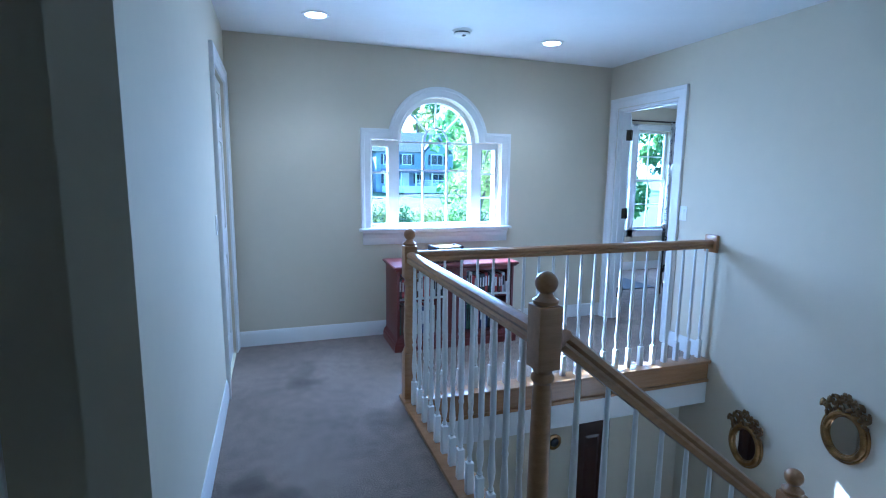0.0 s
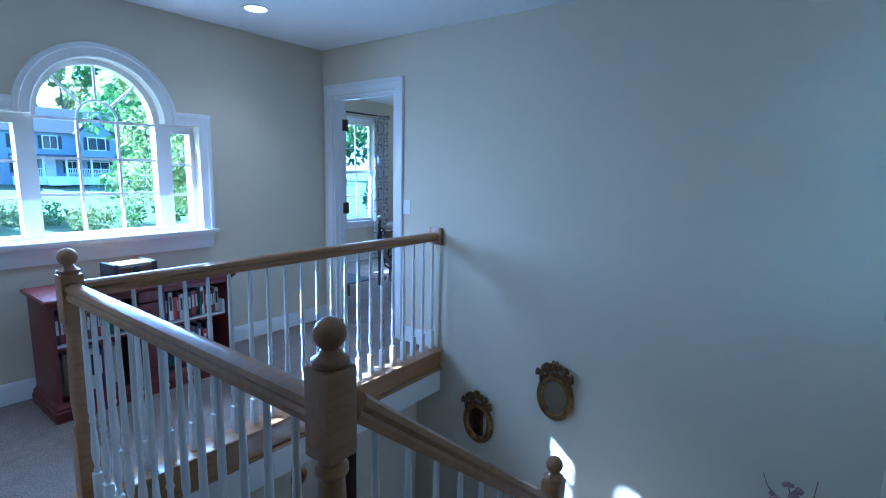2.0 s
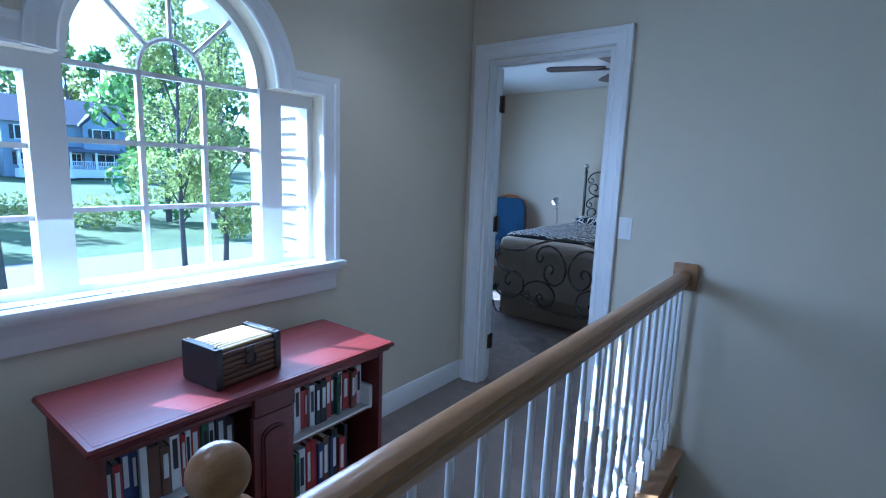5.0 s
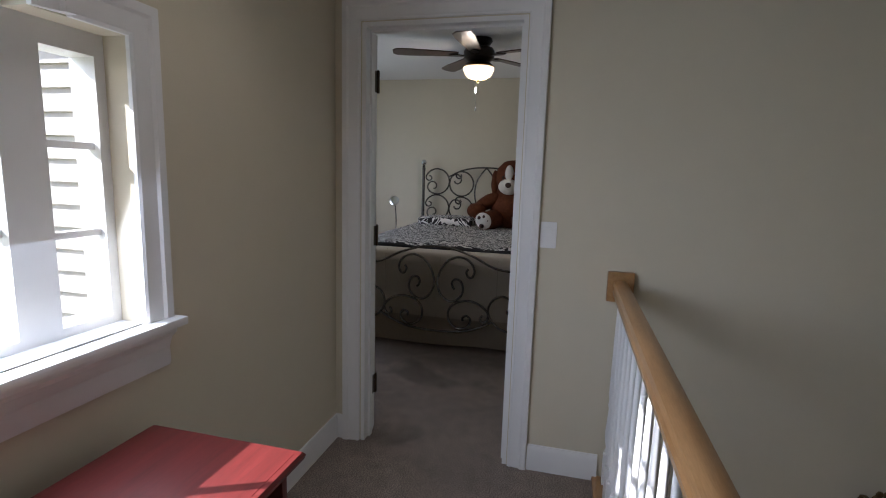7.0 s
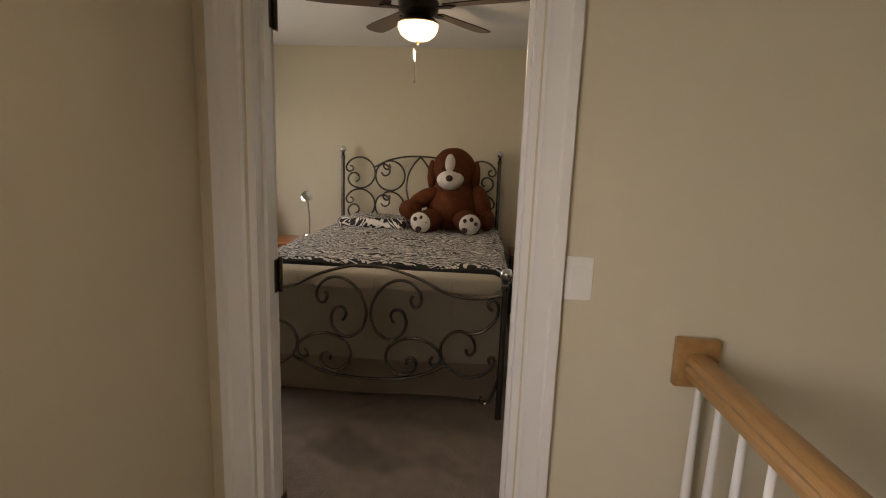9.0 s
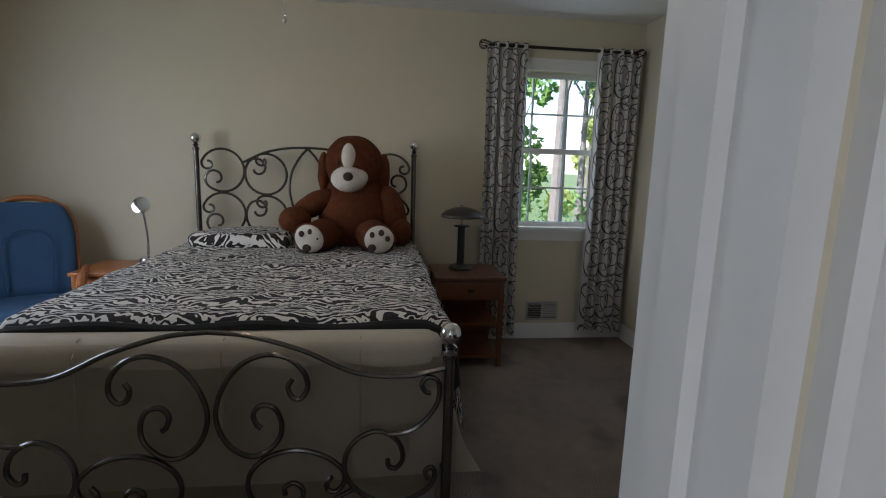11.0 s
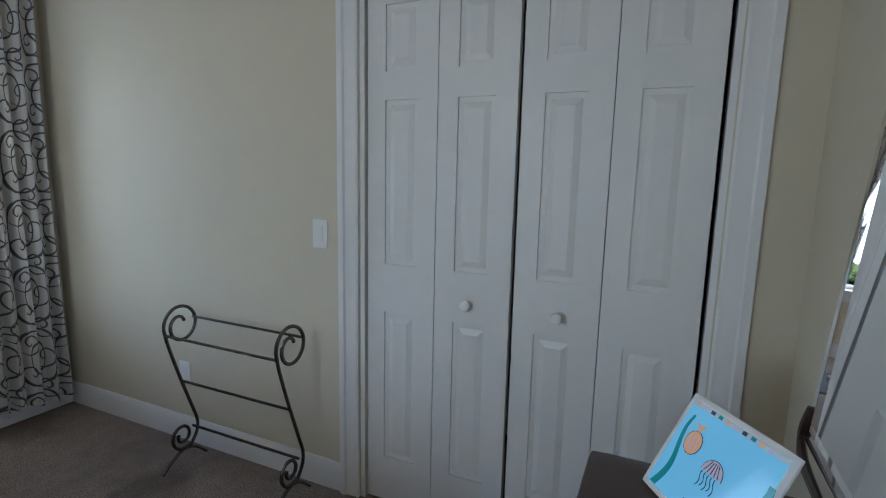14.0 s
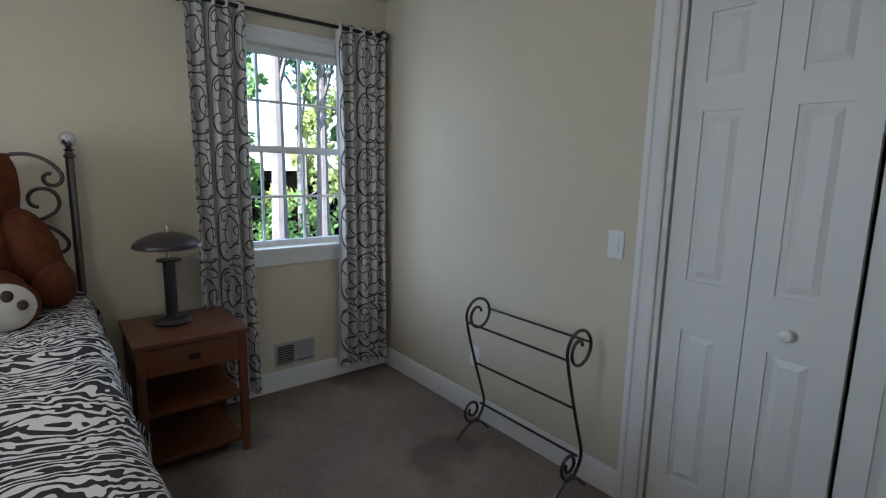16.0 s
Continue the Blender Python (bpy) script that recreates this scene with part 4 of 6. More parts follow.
# ---- chest on the bookcase ----
ch = thing("wooden_chest", (-1.79, -0.33, BT), "small bamboo-slat chest with black leather corners and brass latch", "chest", turn=6)
BAMBOO = mat("bamboo", (0.50, 0.36, 0.12), 0.45, second=(0.33, 0.21, 0.06), scale=3, stretch=(1, 14, 14), bump=0.2)
DARKB = mat("dark_bamboo", (0.16, 0.08, 0.035), 0.5, second=(0.08, 0.04, 0.02), scale=3, stretch=(1, 14, 14))
LEATHER = mat("black_leather", (0.018, 0.016, 0.016), 0.45, bump=0.3, bump_scale=140)
part("body", B(-0.115, -0.08, 0.0, 0.115, 0.08, 0.115), LEATHER, ch)
for i in range(6):
    part("slat", roundbox(-0.10, -0.087, 0.006 + 0.0185 * i, 0.10, -0.079, 0.0225 + 0.0185 * i, 0.004, 4), DARKB, ch)
for i in range(8):
    y = -0.078 + 0.0197 * i
    part("slat", roundbox(-0.098, y, 0.115, 0.098, y + 0.018, 0.127, 0.005, 4), BAMBOO, ch)
for sx in (-1, 1):
    part("corner_strap", roundbox(sx * 0.125 - 0.028 * (sx > 0), -0.091, 0.0, sx * 0.125 + 0.028 * (sx < 0), 0.088, 0.134, 0.006, 6), LEATHER, ch, "black leather end band")
    for y in (-0.07, 0.07):
        part("stud", blob(bmesh.new(), (sx * 0.11, y, 0.134), (0.007, 0.007, 0.004), segs=10), BRASS, ch)
part("latch", tube(bmesh.new(), [(0.018 * math.cos(a), -0.094, 0.075 + 0.022 * math.sin(a)) for a in (2 * math.pi * i / 16 for i in range(16))], 0.004, 6, True), BRONZE, ch)
part("latch_plate", roundbox(-0.016, -0.092, 0.06, 0.016, -0.086, 0.115, 0.002, 3), BRONZE, ch)


# ---- patterned fabrics ----
def zebra_material():
    m = bpy.data.materials.new("zebra_print")
    m.use_nodes = True
    nt = m.node_tree
    b = nt.nodes["Principled BSDF"]
    b.inputs["Roughness"].default_value = 0.85
    co = nt.nodes.new("ShaderNodeTexCoord")
    nz = nt.nodes.new("ShaderNodeTexNoise")
    nz.inputs["Scale"].default_value, nz.inputs["Detail"].default_value = 4.0, 1.0
    mx = nt.nodes.new("ShaderNodeVectorMath")
    mx.operation = "MULTIPLY_ADD"
    mx.inputs[1].default_value = (0.31, 0.31, 0.31)
    nt.links.new(co.outputs["Object"], nz.inputs["Vector"])
    nt.links.new(nz.outputs["Color"], mx.inputs[0])
    nt.links.new(co.outputs["Object"], mx.inputs[2])
    wv = nt.nodes.new("ShaderNodeTexWave")
    wv.bands_direction = "X"
    wv.inputs["Scale"].default_value, wv.inputs["Distortion"].default_value = 10.0, 8.0
    wv.inputs["Detail"].default_value, wv.inputs["Detail Scale"].default_value = 1.0, 2.2
    nt.links.new(mx.outputs[0], wv.inputs["Vector"])
    rp = nt.nodes.new("ShaderNodeValToRGB")
    rp.color_ramp.elements[0].position, rp.color_ramp.elements[1].position = 0.53, 0.61
    rp.color_ramp.elements[0].color, rp.color_ramp.elements[1].color = (0.016, 0.012, 0.011, 1), (0.70, 0.67, 0.62, 1)
    nt.links.new(wv.outputs[0], rp.inputs[0])
    nt.links.new(rp.outputs[0], b.inputs["Base Color"])
    return m


def curtain_material():
    """Cream cloth with dark scroll medallions in offset rows, from sums of waves along the cloth's own width and height."""
    m = bpy.data.materials.new("scroll_print_curtain")
    m.use_nodes = True
    nt = m.node_tree
    b = nt.nodes["Principled BSDF"]
    b.inputs["Roughness"].default_value = 0.9
    uv = nt.nodes.new("ShaderNodeUVMap")
    sp = nt.nodes.new("ShaderNodeSeparateXYZ")
    nt.links.new(uv.outputs[0], sp.inputs[0])

    def op(kind, a, c=None, d=None):
        n = nt.nodes.new("ShaderNodeMath")
        n.operation = kind
        for i, v in enumerate((a, c, d)):
            if v is None:
                continue
            if isinstance(v, (int, float)):
                n.inputs[i].default_value = v
            else:
                nt.links.new(v, n.inputs[i])
        return n.outputs[0]

    # scrolls: a spiral in each cell of offset rows, turning left and right by turns
    cu = op("DIVIDE", sp.outputs[0], 0.115)
    col = op("FLOOR", cu)
    cv = op("ADD", op("DIVIDE", sp.outputs[1], 0.17), op("MULTIPLY", col, 0.5))
    hand_ = op("SUBTRACT", op("MULTIPLY", op("MODULO", op("ABSOLUTE", op("ADD", col, op("FLOOR", cv))), 2.0), 2.0), 1.0)
    a_ = op("MULTIPLY", op("SUBTRACT", op("FRACT", cu), 0.5), hand_)
    b_ = op("SUBTRACT", op("FRACT", cv), 0.5)
    rad = op("SQRT", op("ADD", op("MULTIPLY", a_, a_), op("MULTIPLY", op("MULTIPLY", b_, b_), 1.5)))
    turn_ = op("DIVIDE", op("ARCTAN2", b_, a_), 2 * math.pi)
    spin = op("ABSOLUTE", op("SUBTRACT", op("FRACT", op("SUBTRACT", op("MULTIPLY", rad, 2.7), turn_)), 0.5))
    spin = op("ADD", spin, op("MULTIPLY", op("GREATER_THAN", rad, 0.50), 0.5))
    # ogee stems round larger medallions
    u, v = op("MULTIPLY", sp.outputs[0], math.pi / 0.23), op("MULTIPLY", sp.outputs[1], math.pi / 0.34)
    f = op("ABSOLUTE", op("MULTIPLY", op("COSINE", u), op("COSINE", v)))
    stem = op("MULTIPLY", op("MINIMUM", op("ABSOLUTE", op("SUBTRACT", f, 0.16)), op("ABSOLUTE", op("SUBTRACT", f, 0.68))), 2.3)
    line = op("MINIMUM", spin, stem)
    rp = nt.nodes.new("ShaderNodeValToRGB")
    rp.color_ramp.elements[0].position, rp.color_ramp.elements[1].position = 0.055, 0.11
    rp.color_ramp.elements[0].color, rp.color_ramp.elements[1].color = (0.07, 0.07, 0.08, 1), (0.55, 0.53, 0.49, 1)
    nt.links.new(line, rp.inputs[0])
    nt.links.new(rp.outputs[0], b.inputs["Base Color"])
    return m


ZEBRA, DRAPE = zebra_material(), curtain_material()


def curtain_panel(parent, u0, u1, z0, z1, place, folds, seed, flare=1.0):
    """Hanging folded cloth; u along the rod, w towards the room."""
    bm = bmesh.new()
    lay = bm.loops.layers.uv.new("UVMap")
    nu, nv = 90, 26
    rows, uvs = [[], []], {}
    random.seed(seed)
    ph = [random.uniform(0, 6.28) for _ in range(4)]
    for side in (0, 1):
        for j in range(nv + 1):
            t = j / nv
            row = []
            for i in range(nu + 1):
                s = i / nu
                amp = 0.020 + 0.012 * t
                w = amp * math.sin(2 * math.pi * folds * s + ph[0] + 0.6 * math.sin(3 * t + ph[1])) + 0.35 * amp * math.sin(2 * math.pi * folds * 2.3 * s + ph[2] + 2 * t)
                squeeze = 1 - 0.06 * math.sin(math.pi * t) * flare
                uu = (u0 + u1) / 2 + (s - 0.5) * (u1 - u0) * squeeze
                vt = bm.verts.new(place(uu, z1 + (z0 - z1) * t + 0.006 * math.sin(7 * s + ph[3]) * t, 0.07 + w + (0.003 if side else 0)))
                uvs[vt] = (s * (u1 - u0) * 1.7, z1 + (z0 - z1) * t)
                row.append(vt)
            rows[side].append(row)
    for side in (0, 1):
        r = rows[side]
        for j in range(nv):
            for i in range(nu):
                q = (r[j][i], r[j][i + 1], r[j + 1][i + 1], r[j + 1][i])
                f = bm.faces.new(q if side == 0 else q[::-1])
    for k in (0, nu):
        for j in range(nv):
            bm.faces.new((rows[0][j][k], rows[0][j + 1][k], rows[1][j + 1][k], rows[1][j][k]))
    for f in bm.faces:
        for lp in f.loops:
            lp[lay].uv = uvs[lp.vert]
    return part("panel", bm, DRAPE, parent, smooth=80)


def curtain_rod(name, u0, u1, z, place, label):
    r = thing(name, (0, 0, 0), label, "curtain rod")
    part("rod", tube(bmesh.new(), [place(u0, z, 0.075), place(u1, z, 0.075)], 0.011, 12), BRONZE, r)
    for u, sg in ((u0, -1), (u1, 1)):
        bm = bmesh.new()
        for k in range(3):
            a0 = math.pi * k / 3
            tube(bm, [place(u + sg * 0.034 + 0.032 * math.cos(t), z + 0.032 * math.sin(t) * math.cos(a0), 0.075 + 0.032 * math.sin(t) * math.sin(a0)) for t in (2 * math.pi * i / 18 for i in range(18))], 0.0035, 6, True)
        part("finial", bm, BRONZE, r, "wire cage finial")
        part("bracket", tube(bmesh.new(), [place(u - sg * 0.05, z - 0.02, 0.0), place(u - sg * 0.05, z - 0.02, 0.06), place(u - sg * 0.05, z - 0.006, 0.075)], 0.006, 8), BRONZE, r)
    return r


pe = lambda u, v, w: (3.53 - w, u, v)
pno = lambda u, v, w: (u, 2.0 - w, v)
curtain_rod("curtain_rod", -2.544, -1.424, 2.212, pe, "dark bronze curtain rod with cage finials")
for i, (a, b, z0) in enumerate(((-1.728, -1.413, 0.05), (-2.588, -2.243, 0.078))):
    c = thing("curtain", (0, 0, 0), "cream curtain printed with dark scroll medallions", "curtain", "window curtains")
    curtain_panel(c, a, b, z0, 2.235, pe, 4.5, 20 + i)
curtain_rod("curtain_rod", 1.10, 2.82, 2.225, pno, "dark bronze curtain rod with cage finials")
for i, (a, b) in enumerate(((1.12, 1.40), (2.54, 2.86))):
    c = thing("curtain", (0, 0, 0), "cream curtain printed with dark scroll medallions", "curtain", "window curtains")
    curtain_panel(c, a, b, 0.07, 2.245, pno, 4.5, 30 + i)

# ---- bed ----
bed = thing("metal_bed", (0, 0, 0), "pewter scroll-work metal bed frame with ball finials", "bed")
FX, HX, YL, YR = 1.302, 3.41, 0.573, -0.908
YC = (YL + YR) / 2


def post(x, y, top, r=0.017):
    bm = lathe([(r * 1.1, 0.0), (r * 1.1, 0.02), (r, 0.03), (r, top - 0.115), (r * 1.35, top - 0.11), (r * 1.35, top - 0.10), (r, top - 0.095), (r * 0.8, top - 0.085), (r * 1.3, top - 0.078), (r * 0.6, top - 0.07)], 16, at=(x, y, 0))
    part("post", bm, PEWTER, bed)
    part("finial", blob(bmesh.new(), (x, y, top - 0.034), (0.034, 0.034, 0.036), segs=18), CHROME, bed, "polished ball finial")


for x, t in ((FX, 0.86), (HX, 1.52)):
    for y in (YL, YR):
        post(x, y, t)


def scrolls(x, pieces, r=0.0085):
    """Each piece is mirrored about the bed's middle line."""
    for pts in pieces:
        for sg in (1, -1):
            part("scroll", tube(bmesh.new(), [(x, YC + sg * o, z) for o, z in pts], r, 8), PEWTER, bed)


H2 = (YL - YR) / 2 - 0.012


def cscroll(c, R, a0, a1, r0, r1, turns=0.85):
    """A C-shaped scroll: an arc whose two ends curl inwards."""
    def curl(a, r, hand):
        d = Vector((math.cos(radians(a)), math.sin(radians(a))))
        k = Vector(c) + d * (R - r)
        out = []
        for i in range(1, 19):
            t = i / 18
            b = radians(a) + hand * turns * 2 * math.pi * t
            rr = r * (1 - 0.62 * t ** 1.3)
            out.append((k.x + rr * math.cos(b), k.y + rr * math.sin(b)))
        return out
    arc_ = [(c[0] + R * math.cos(radians(a)), c[1] + R * math.sin(radians(a))) for a in (a0 + (a1 - a0) * i / 30 for i in range(31))]
    return curl(a0, r0, -1)[::-1] + arc_ + curl(a1, r1, 1)


def run(*pts):
    return [tuple(p) for p in curve_pts(pts, 8)]


foot = [
    run((H2, 0.71), (0.60, 0.685), (0.44, 0.70), (0.28, 0.775), (0.12, 0.825), (0.0, 0.838)),
    run((0.245, 0.68), (0.232, 0.655), (0.245, 0.622), (0.272, 0.618), (0.292, 0.655), (0.28, 0.705), (0.235, 0.75), (0.165, 0.763), (0.09, 0.73), (0.035, 0.655), (0.012, 0.563),
        (0.04, 0.475), (0.10, 0.428), (0.155, 0.435), (0.20, 0.48), (0.21, 0.535), (0.19, 0.585), (0.15, 0.597), (0.125, 0.57), (0.133, 0.535), (0.148, 0.52)),
    run((0.365, 0.34), (0.35, 0.32), (0.35, 0.298), (0.375, 0.288), (0.402, 0.315), (0.402, 0.36), (0.36, 0.405), (0.30, 0.433), (0.235, 0.44), (0.165, 0.42), (0.115, 0.375), (0.10, 0.32),
        (0.12, 0.262), (0.17, 0.225), (0.225, 0.228), (0.265, 0.258), (0.272, 0.30), (0.245, 0.325), (0.215, 0.31), (0.217, 0.285)),
    run((0.545, 0.395), (0.55, 0.37), (0.575, 0.365), (0.595, 0.40), (0.58, 0.455), (0.54, 0.488), (0.495, 0.495), (0.44, 0.465), (0.408, 0.41), (0.41, 0.345), (0.445, 0.29), (0.50, 0.25),
        (0.56, 0.235), (0.63, 0.25), (0.685, 0.29), (0.703, 0.335), (0.69, 0.36), (0.67, 0.345), (0.68, 0.32)),
    run((0.545, 0.485), (0.60, 0.49), (0.655, 0.52), (0.70, 0.58), (0.71, 0.635), (0.70, 0.67), (0.67, 0.68), (0.652, 0.655), (0.665, 0.63), (0.682, 0.625)),
    run((0.44, 0.298), (0.34, 0.245), (0.22, 0.205), (0.10, 0.19), (0.0, 0.187)),
    run((H2, 0.23), (0.70, 0.13), (0.665, 0.085), (0.63, 0.10), (0.64, 0.125)),
]
scrolls(FX, foot)
head = [
    run((0.44, 1.33), (0.30, 1.40), (0.14, 1.437), (0.0, 1.445)),
    run((0.0, 1.44), (0.06, 1.37), (0.115, 1.26), (0.125, 1.12), (0.08, 0.96), (0.03, 0.86)),
    cscroll((0.575, 1.275), 0.145, 25, 310, 0.042, 0.07),
    cscroll((0.575, 0.975), 0.145, 25, 310, 0.042, 0.07),
    cscroll((0.285, 1.255), 0.140, 75, 395, 0.045, 0.07),
    cscroll((0.285, 0.965), 0.140, 75, 395, 0.045, 0.07),
    run((H2, 0.55), (0.3, 0.55), (0.0, 0.55)),
]
scrolls(HX, head)
for y in (YL, YR):
    part("side_rail", B(FX + 0.015, y - 0.012, 0.27, HX - 0.015, y + 0.012, 0.32), BRONZE, bed)

mt = solid("mattress", roundbox(1.44, YR + 0.03, 0.28, 3.39, YL - 0.03, 0.72, 0.06, 10), DUVET, "thick mattress under the covers", "mattress")


def skirt_bm(x0, x1, y0, y1, z0, z1, folds, amp, flare):
    """Cloth hanging round three sides of the bed with soft folds."""
    bm = bmesh.new()
    per = [(x1, y1), (x0, y1), (x0, y0), (x1, y0)]
    pts = []
    for (ax, ay), (bx, by) in zip(per, per[1:]):
        n = int(math.hypot(bx - ax, by - ay) / 0.025)
        for i in range(n):
            t = i / n
            d = Vector((bx - ax, by - ay)).normalized()
            pts.append((ax + (bx - ax) * t, ay + (by - ay) * t, -d.y * -1, d.x * -1))
    rows = []
    nv = 8
    for j in range(nv + 1):
        t = j / nv
        row = []
        for i, (x, y, nx, ny) in enumerate(pts):
            s = i * 0.025
            w = (amp * math.sin(s * folds) + 0.5 * amp * noise.noise(Vector((s * 3, 0, 2)))) * t
            ox, oy = (x - (x0 + x1) / 2 * 0 - 0), y
            cx = -1 if abs(x - x0) < 0.03 else 0
            cy = 1 if abs(y - y1) < 0.03 else (-1 if abs(y - y0) < 0.03 else 0)
            hem = z0 + 0.02 * noise.noise(Vector((s * 1.5, 5, 0)))
            row.append(bm.verts.new((x + cx * 0.2 * w, y + cy * (w + flare * t * t), z1 + (hem - z1) * t)))
        rows.append(row)
    for a, b in zip(rows, rows[1:]):
        for i in range(len(a) - 1):
            bm.faces.new((a[i], a[i + 1], b[i + 1], b[i]))
    r = bmesh.ops.solidify(bm, geom=bm.faces[:], thickness=0.004)
    return bm


solid("bed_skirt", skirt_bm(1.445, 3.36, YR + 0.02, YL - 0.02, 0.03, 0.40, 26.0, 0.008, 0.01), SKIRT, "tan pleated bed skirt reaching the carpet", "bed skirt", smooth=60)
q = thing("quilt", (0, 0, 0), "cream quilted bed cover hanging over the foot of the bed", "quilt")
part("top", roundbox(1.38, YR + 0.005, 0.66, 3.0, YL - 0.005, 0.785, 0.055, 22, 0.012, 5), DUVET, q, smooth=60)
part("drop", skirt_bm(1.387, 3.0, YR + 0.012, YL - 0.012, 0.27, 0.715, 7.0, 0.02, 0.14), DUVET, q, smooth=60)
for y in (-0.62, -0.18, 0.26):
    part("seam", tube(bmesh.new(), [(1.377 - 0.004 * (z < 0.74), y, z) for z in (0.45, 0.55, 0.65, 0.73)] + [(1.41, y, 0.776), (1.5, y, 0.787)], 0.0025, 5), SKIRT, q)
zb = thing("comforter", (0, 0, 0), "black and white zebra-print comforter with a dark hem", "comforter")
part("top", roundbox(1.50, YR - 0.035, 0.64, 3.40, YL + 0.035, 0.815, 0.075, 40, 0.022, 6), ZEBRA, zb, smooth=60)
for sg, y in ((1, YL + 0.03), (-1, YR - 0.03)):
    bm = bmesh.new()
    nu, nv = 60, 10
    vs = [[bm.verts.new((1.53 + 1.85 * i / nu, y + sg * (0.012 + 0.05 * (j / nv) ** 1.5 + 0.018 * math.sin(i * 0.55) * j / nv + 0.02 * noise.noise(Vector((i * 0.2, j * 0.2, sg)))), 0.745 - 0.40 * j / nv)) for i in range(nu + 1)] for j in range(nv + 1)]
    for j in range(nv):
        for i in range(nu):
            bm.faces.new((vs[j][i], vs[j][i + 1], vs[j + 1][i + 1], vs[j + 1][i]))
    bmesh.ops.solidify(bm, geom=bm.faces[:], thickness=0.012)
    part("side_drop", bm, ZEBRA, zb, smooth=60)
part("hem", tube(bmesh.new(), [(1.492, YR - 0.05, 0.56), (1.49, YR - 0.035, 0.70)] + [(1.487, YR - 0.01 + (YL - YR + 0.02) * i / 20, 0.788 + 0.008 * math.sin(i * 0.9) - (0.03 if i in (0, 20) else 0)) for i in range(21)] + [(1.49, YL + 0.035, 0.70), (1.492, YL + 0.05, 0.56)], 0.02, 8), DARKTRIM, zb, "plain black hem")
pl = solid("pillow", roundbox(2.95, -0.12, 0.79, 3.38, 0.50, 0.895, 0.05, 14, 0.035, 5), ZEBRA, "zebra-print pillow against the headboard", "pillow", smooth=70)

# ---- plush dog: one plain soft toy shape ----
bm = bmesh.new()
DY = -0.50
blob(bm, (3.16, DY, 1.01), (0.20, 0.235, 0.25), 0, wob=0.01)
blob(bm, (3.20, DY, 1.15), (0.16, 0.20, 0.17), 0, wob=0.01)
blob(bm, (3.16, DY, 1.345), (0.165, 0.19, 0.185), 0, wob=0.008, segs=26)
for sg in (1, -1):
    blob(bm, (3.17, DY + sg * 0.195, 1.28), (0.06, 0.04, 0.14), 0, (0, 0, 0), 0.006)
blob(bm, (3.02, DY + 0.025, 1.25), (0.08, 0.112, 0.083), 1, wob=0.004)
blob(bm, (3.03, DY + 0.055, 1.262), (0.07, 0.06, 0.055), 1)
blob(bm, (3.03, DY - 0.035, 1.262), (0.07, 0.06, 0.055), 1)
blob(bm, (3.015, DY + 0.025, 1.375), (0.034, 0.046, 0.10), 1, (0, -14, 0))
blob(bm, (2.940, DY + 0.025, 1.268), (0.02, 0.031, 0.027), 2)
tube(bm, [(2.944, DY + 0.025, 1.25), (2.948, DY + 0.025, 1.215)], 0.003, 6)
for sg in (1, -1):
    blob(bm, (3.015, DY + 0.02 + sg * 0.07, 1.345), (0.012, 0.014, 0.016), 2)
for p, sz, tn in (((3.10, DY + 0.25, 1.08), (0.09, 0.17, 0.075), (-28, 0, 0)), ((3.02, DY + 0.36, 0.985), (0.09, 0.10, 0.085), (0, 0, 0)),
                  ((3.10, DY - 0.26, 1.02), (0.085, 0.085, 0.20), (-14, 0, 0)), ((3.04, DY - 0.31, 0.91), (0.085, 0.075, 0.09), (0, 0, 0))):
    blob(bm, p, sz, 0, tn, 0.008)
for y, tw in ((DY + 0.24, 14), (DY - 0.17, -4)):
    blob(bm, (2.97, (y + DY) / 2 + (y - DY) * 0.25, 0.90), (0.22, 0.11, 0.10), 0, (0, 0, -tw), 0.008)
    c = Vector((2.80, y, 0.90))
    blob(bm, c, (0.05, 0.098, 0.10), 0, (0, -12, -tw), 0.005)
    blob(bm, c + Vector((-0.026, 0, 0.002)), (0.032, 0.088, 0.088), 1, (0, -12, -tw))
    for dy, dz, rr in ((0.04, 0.035, 0.017), (-0.012, 0.047, 0.019), (-0.05, 0.012, 0.016)):
        blob(bm, c + Vector((-0.055 - dz * 0.06, dy, dz)), (0.010, rr, rr * 1.1), 2, segs=10)
    blob(bm, c + Vector((-0.055, 0.012 if y > DY else 0.042, -0.045 if y < DY else -0.05)), (0.011, 0.026, 0.024), 2, segs=10)
solid("plush_dog", bm, [FUR, WHITEFUR, NOSE], "large brown and white plush dog sitting on the bed", "soft toy", smooth=70)


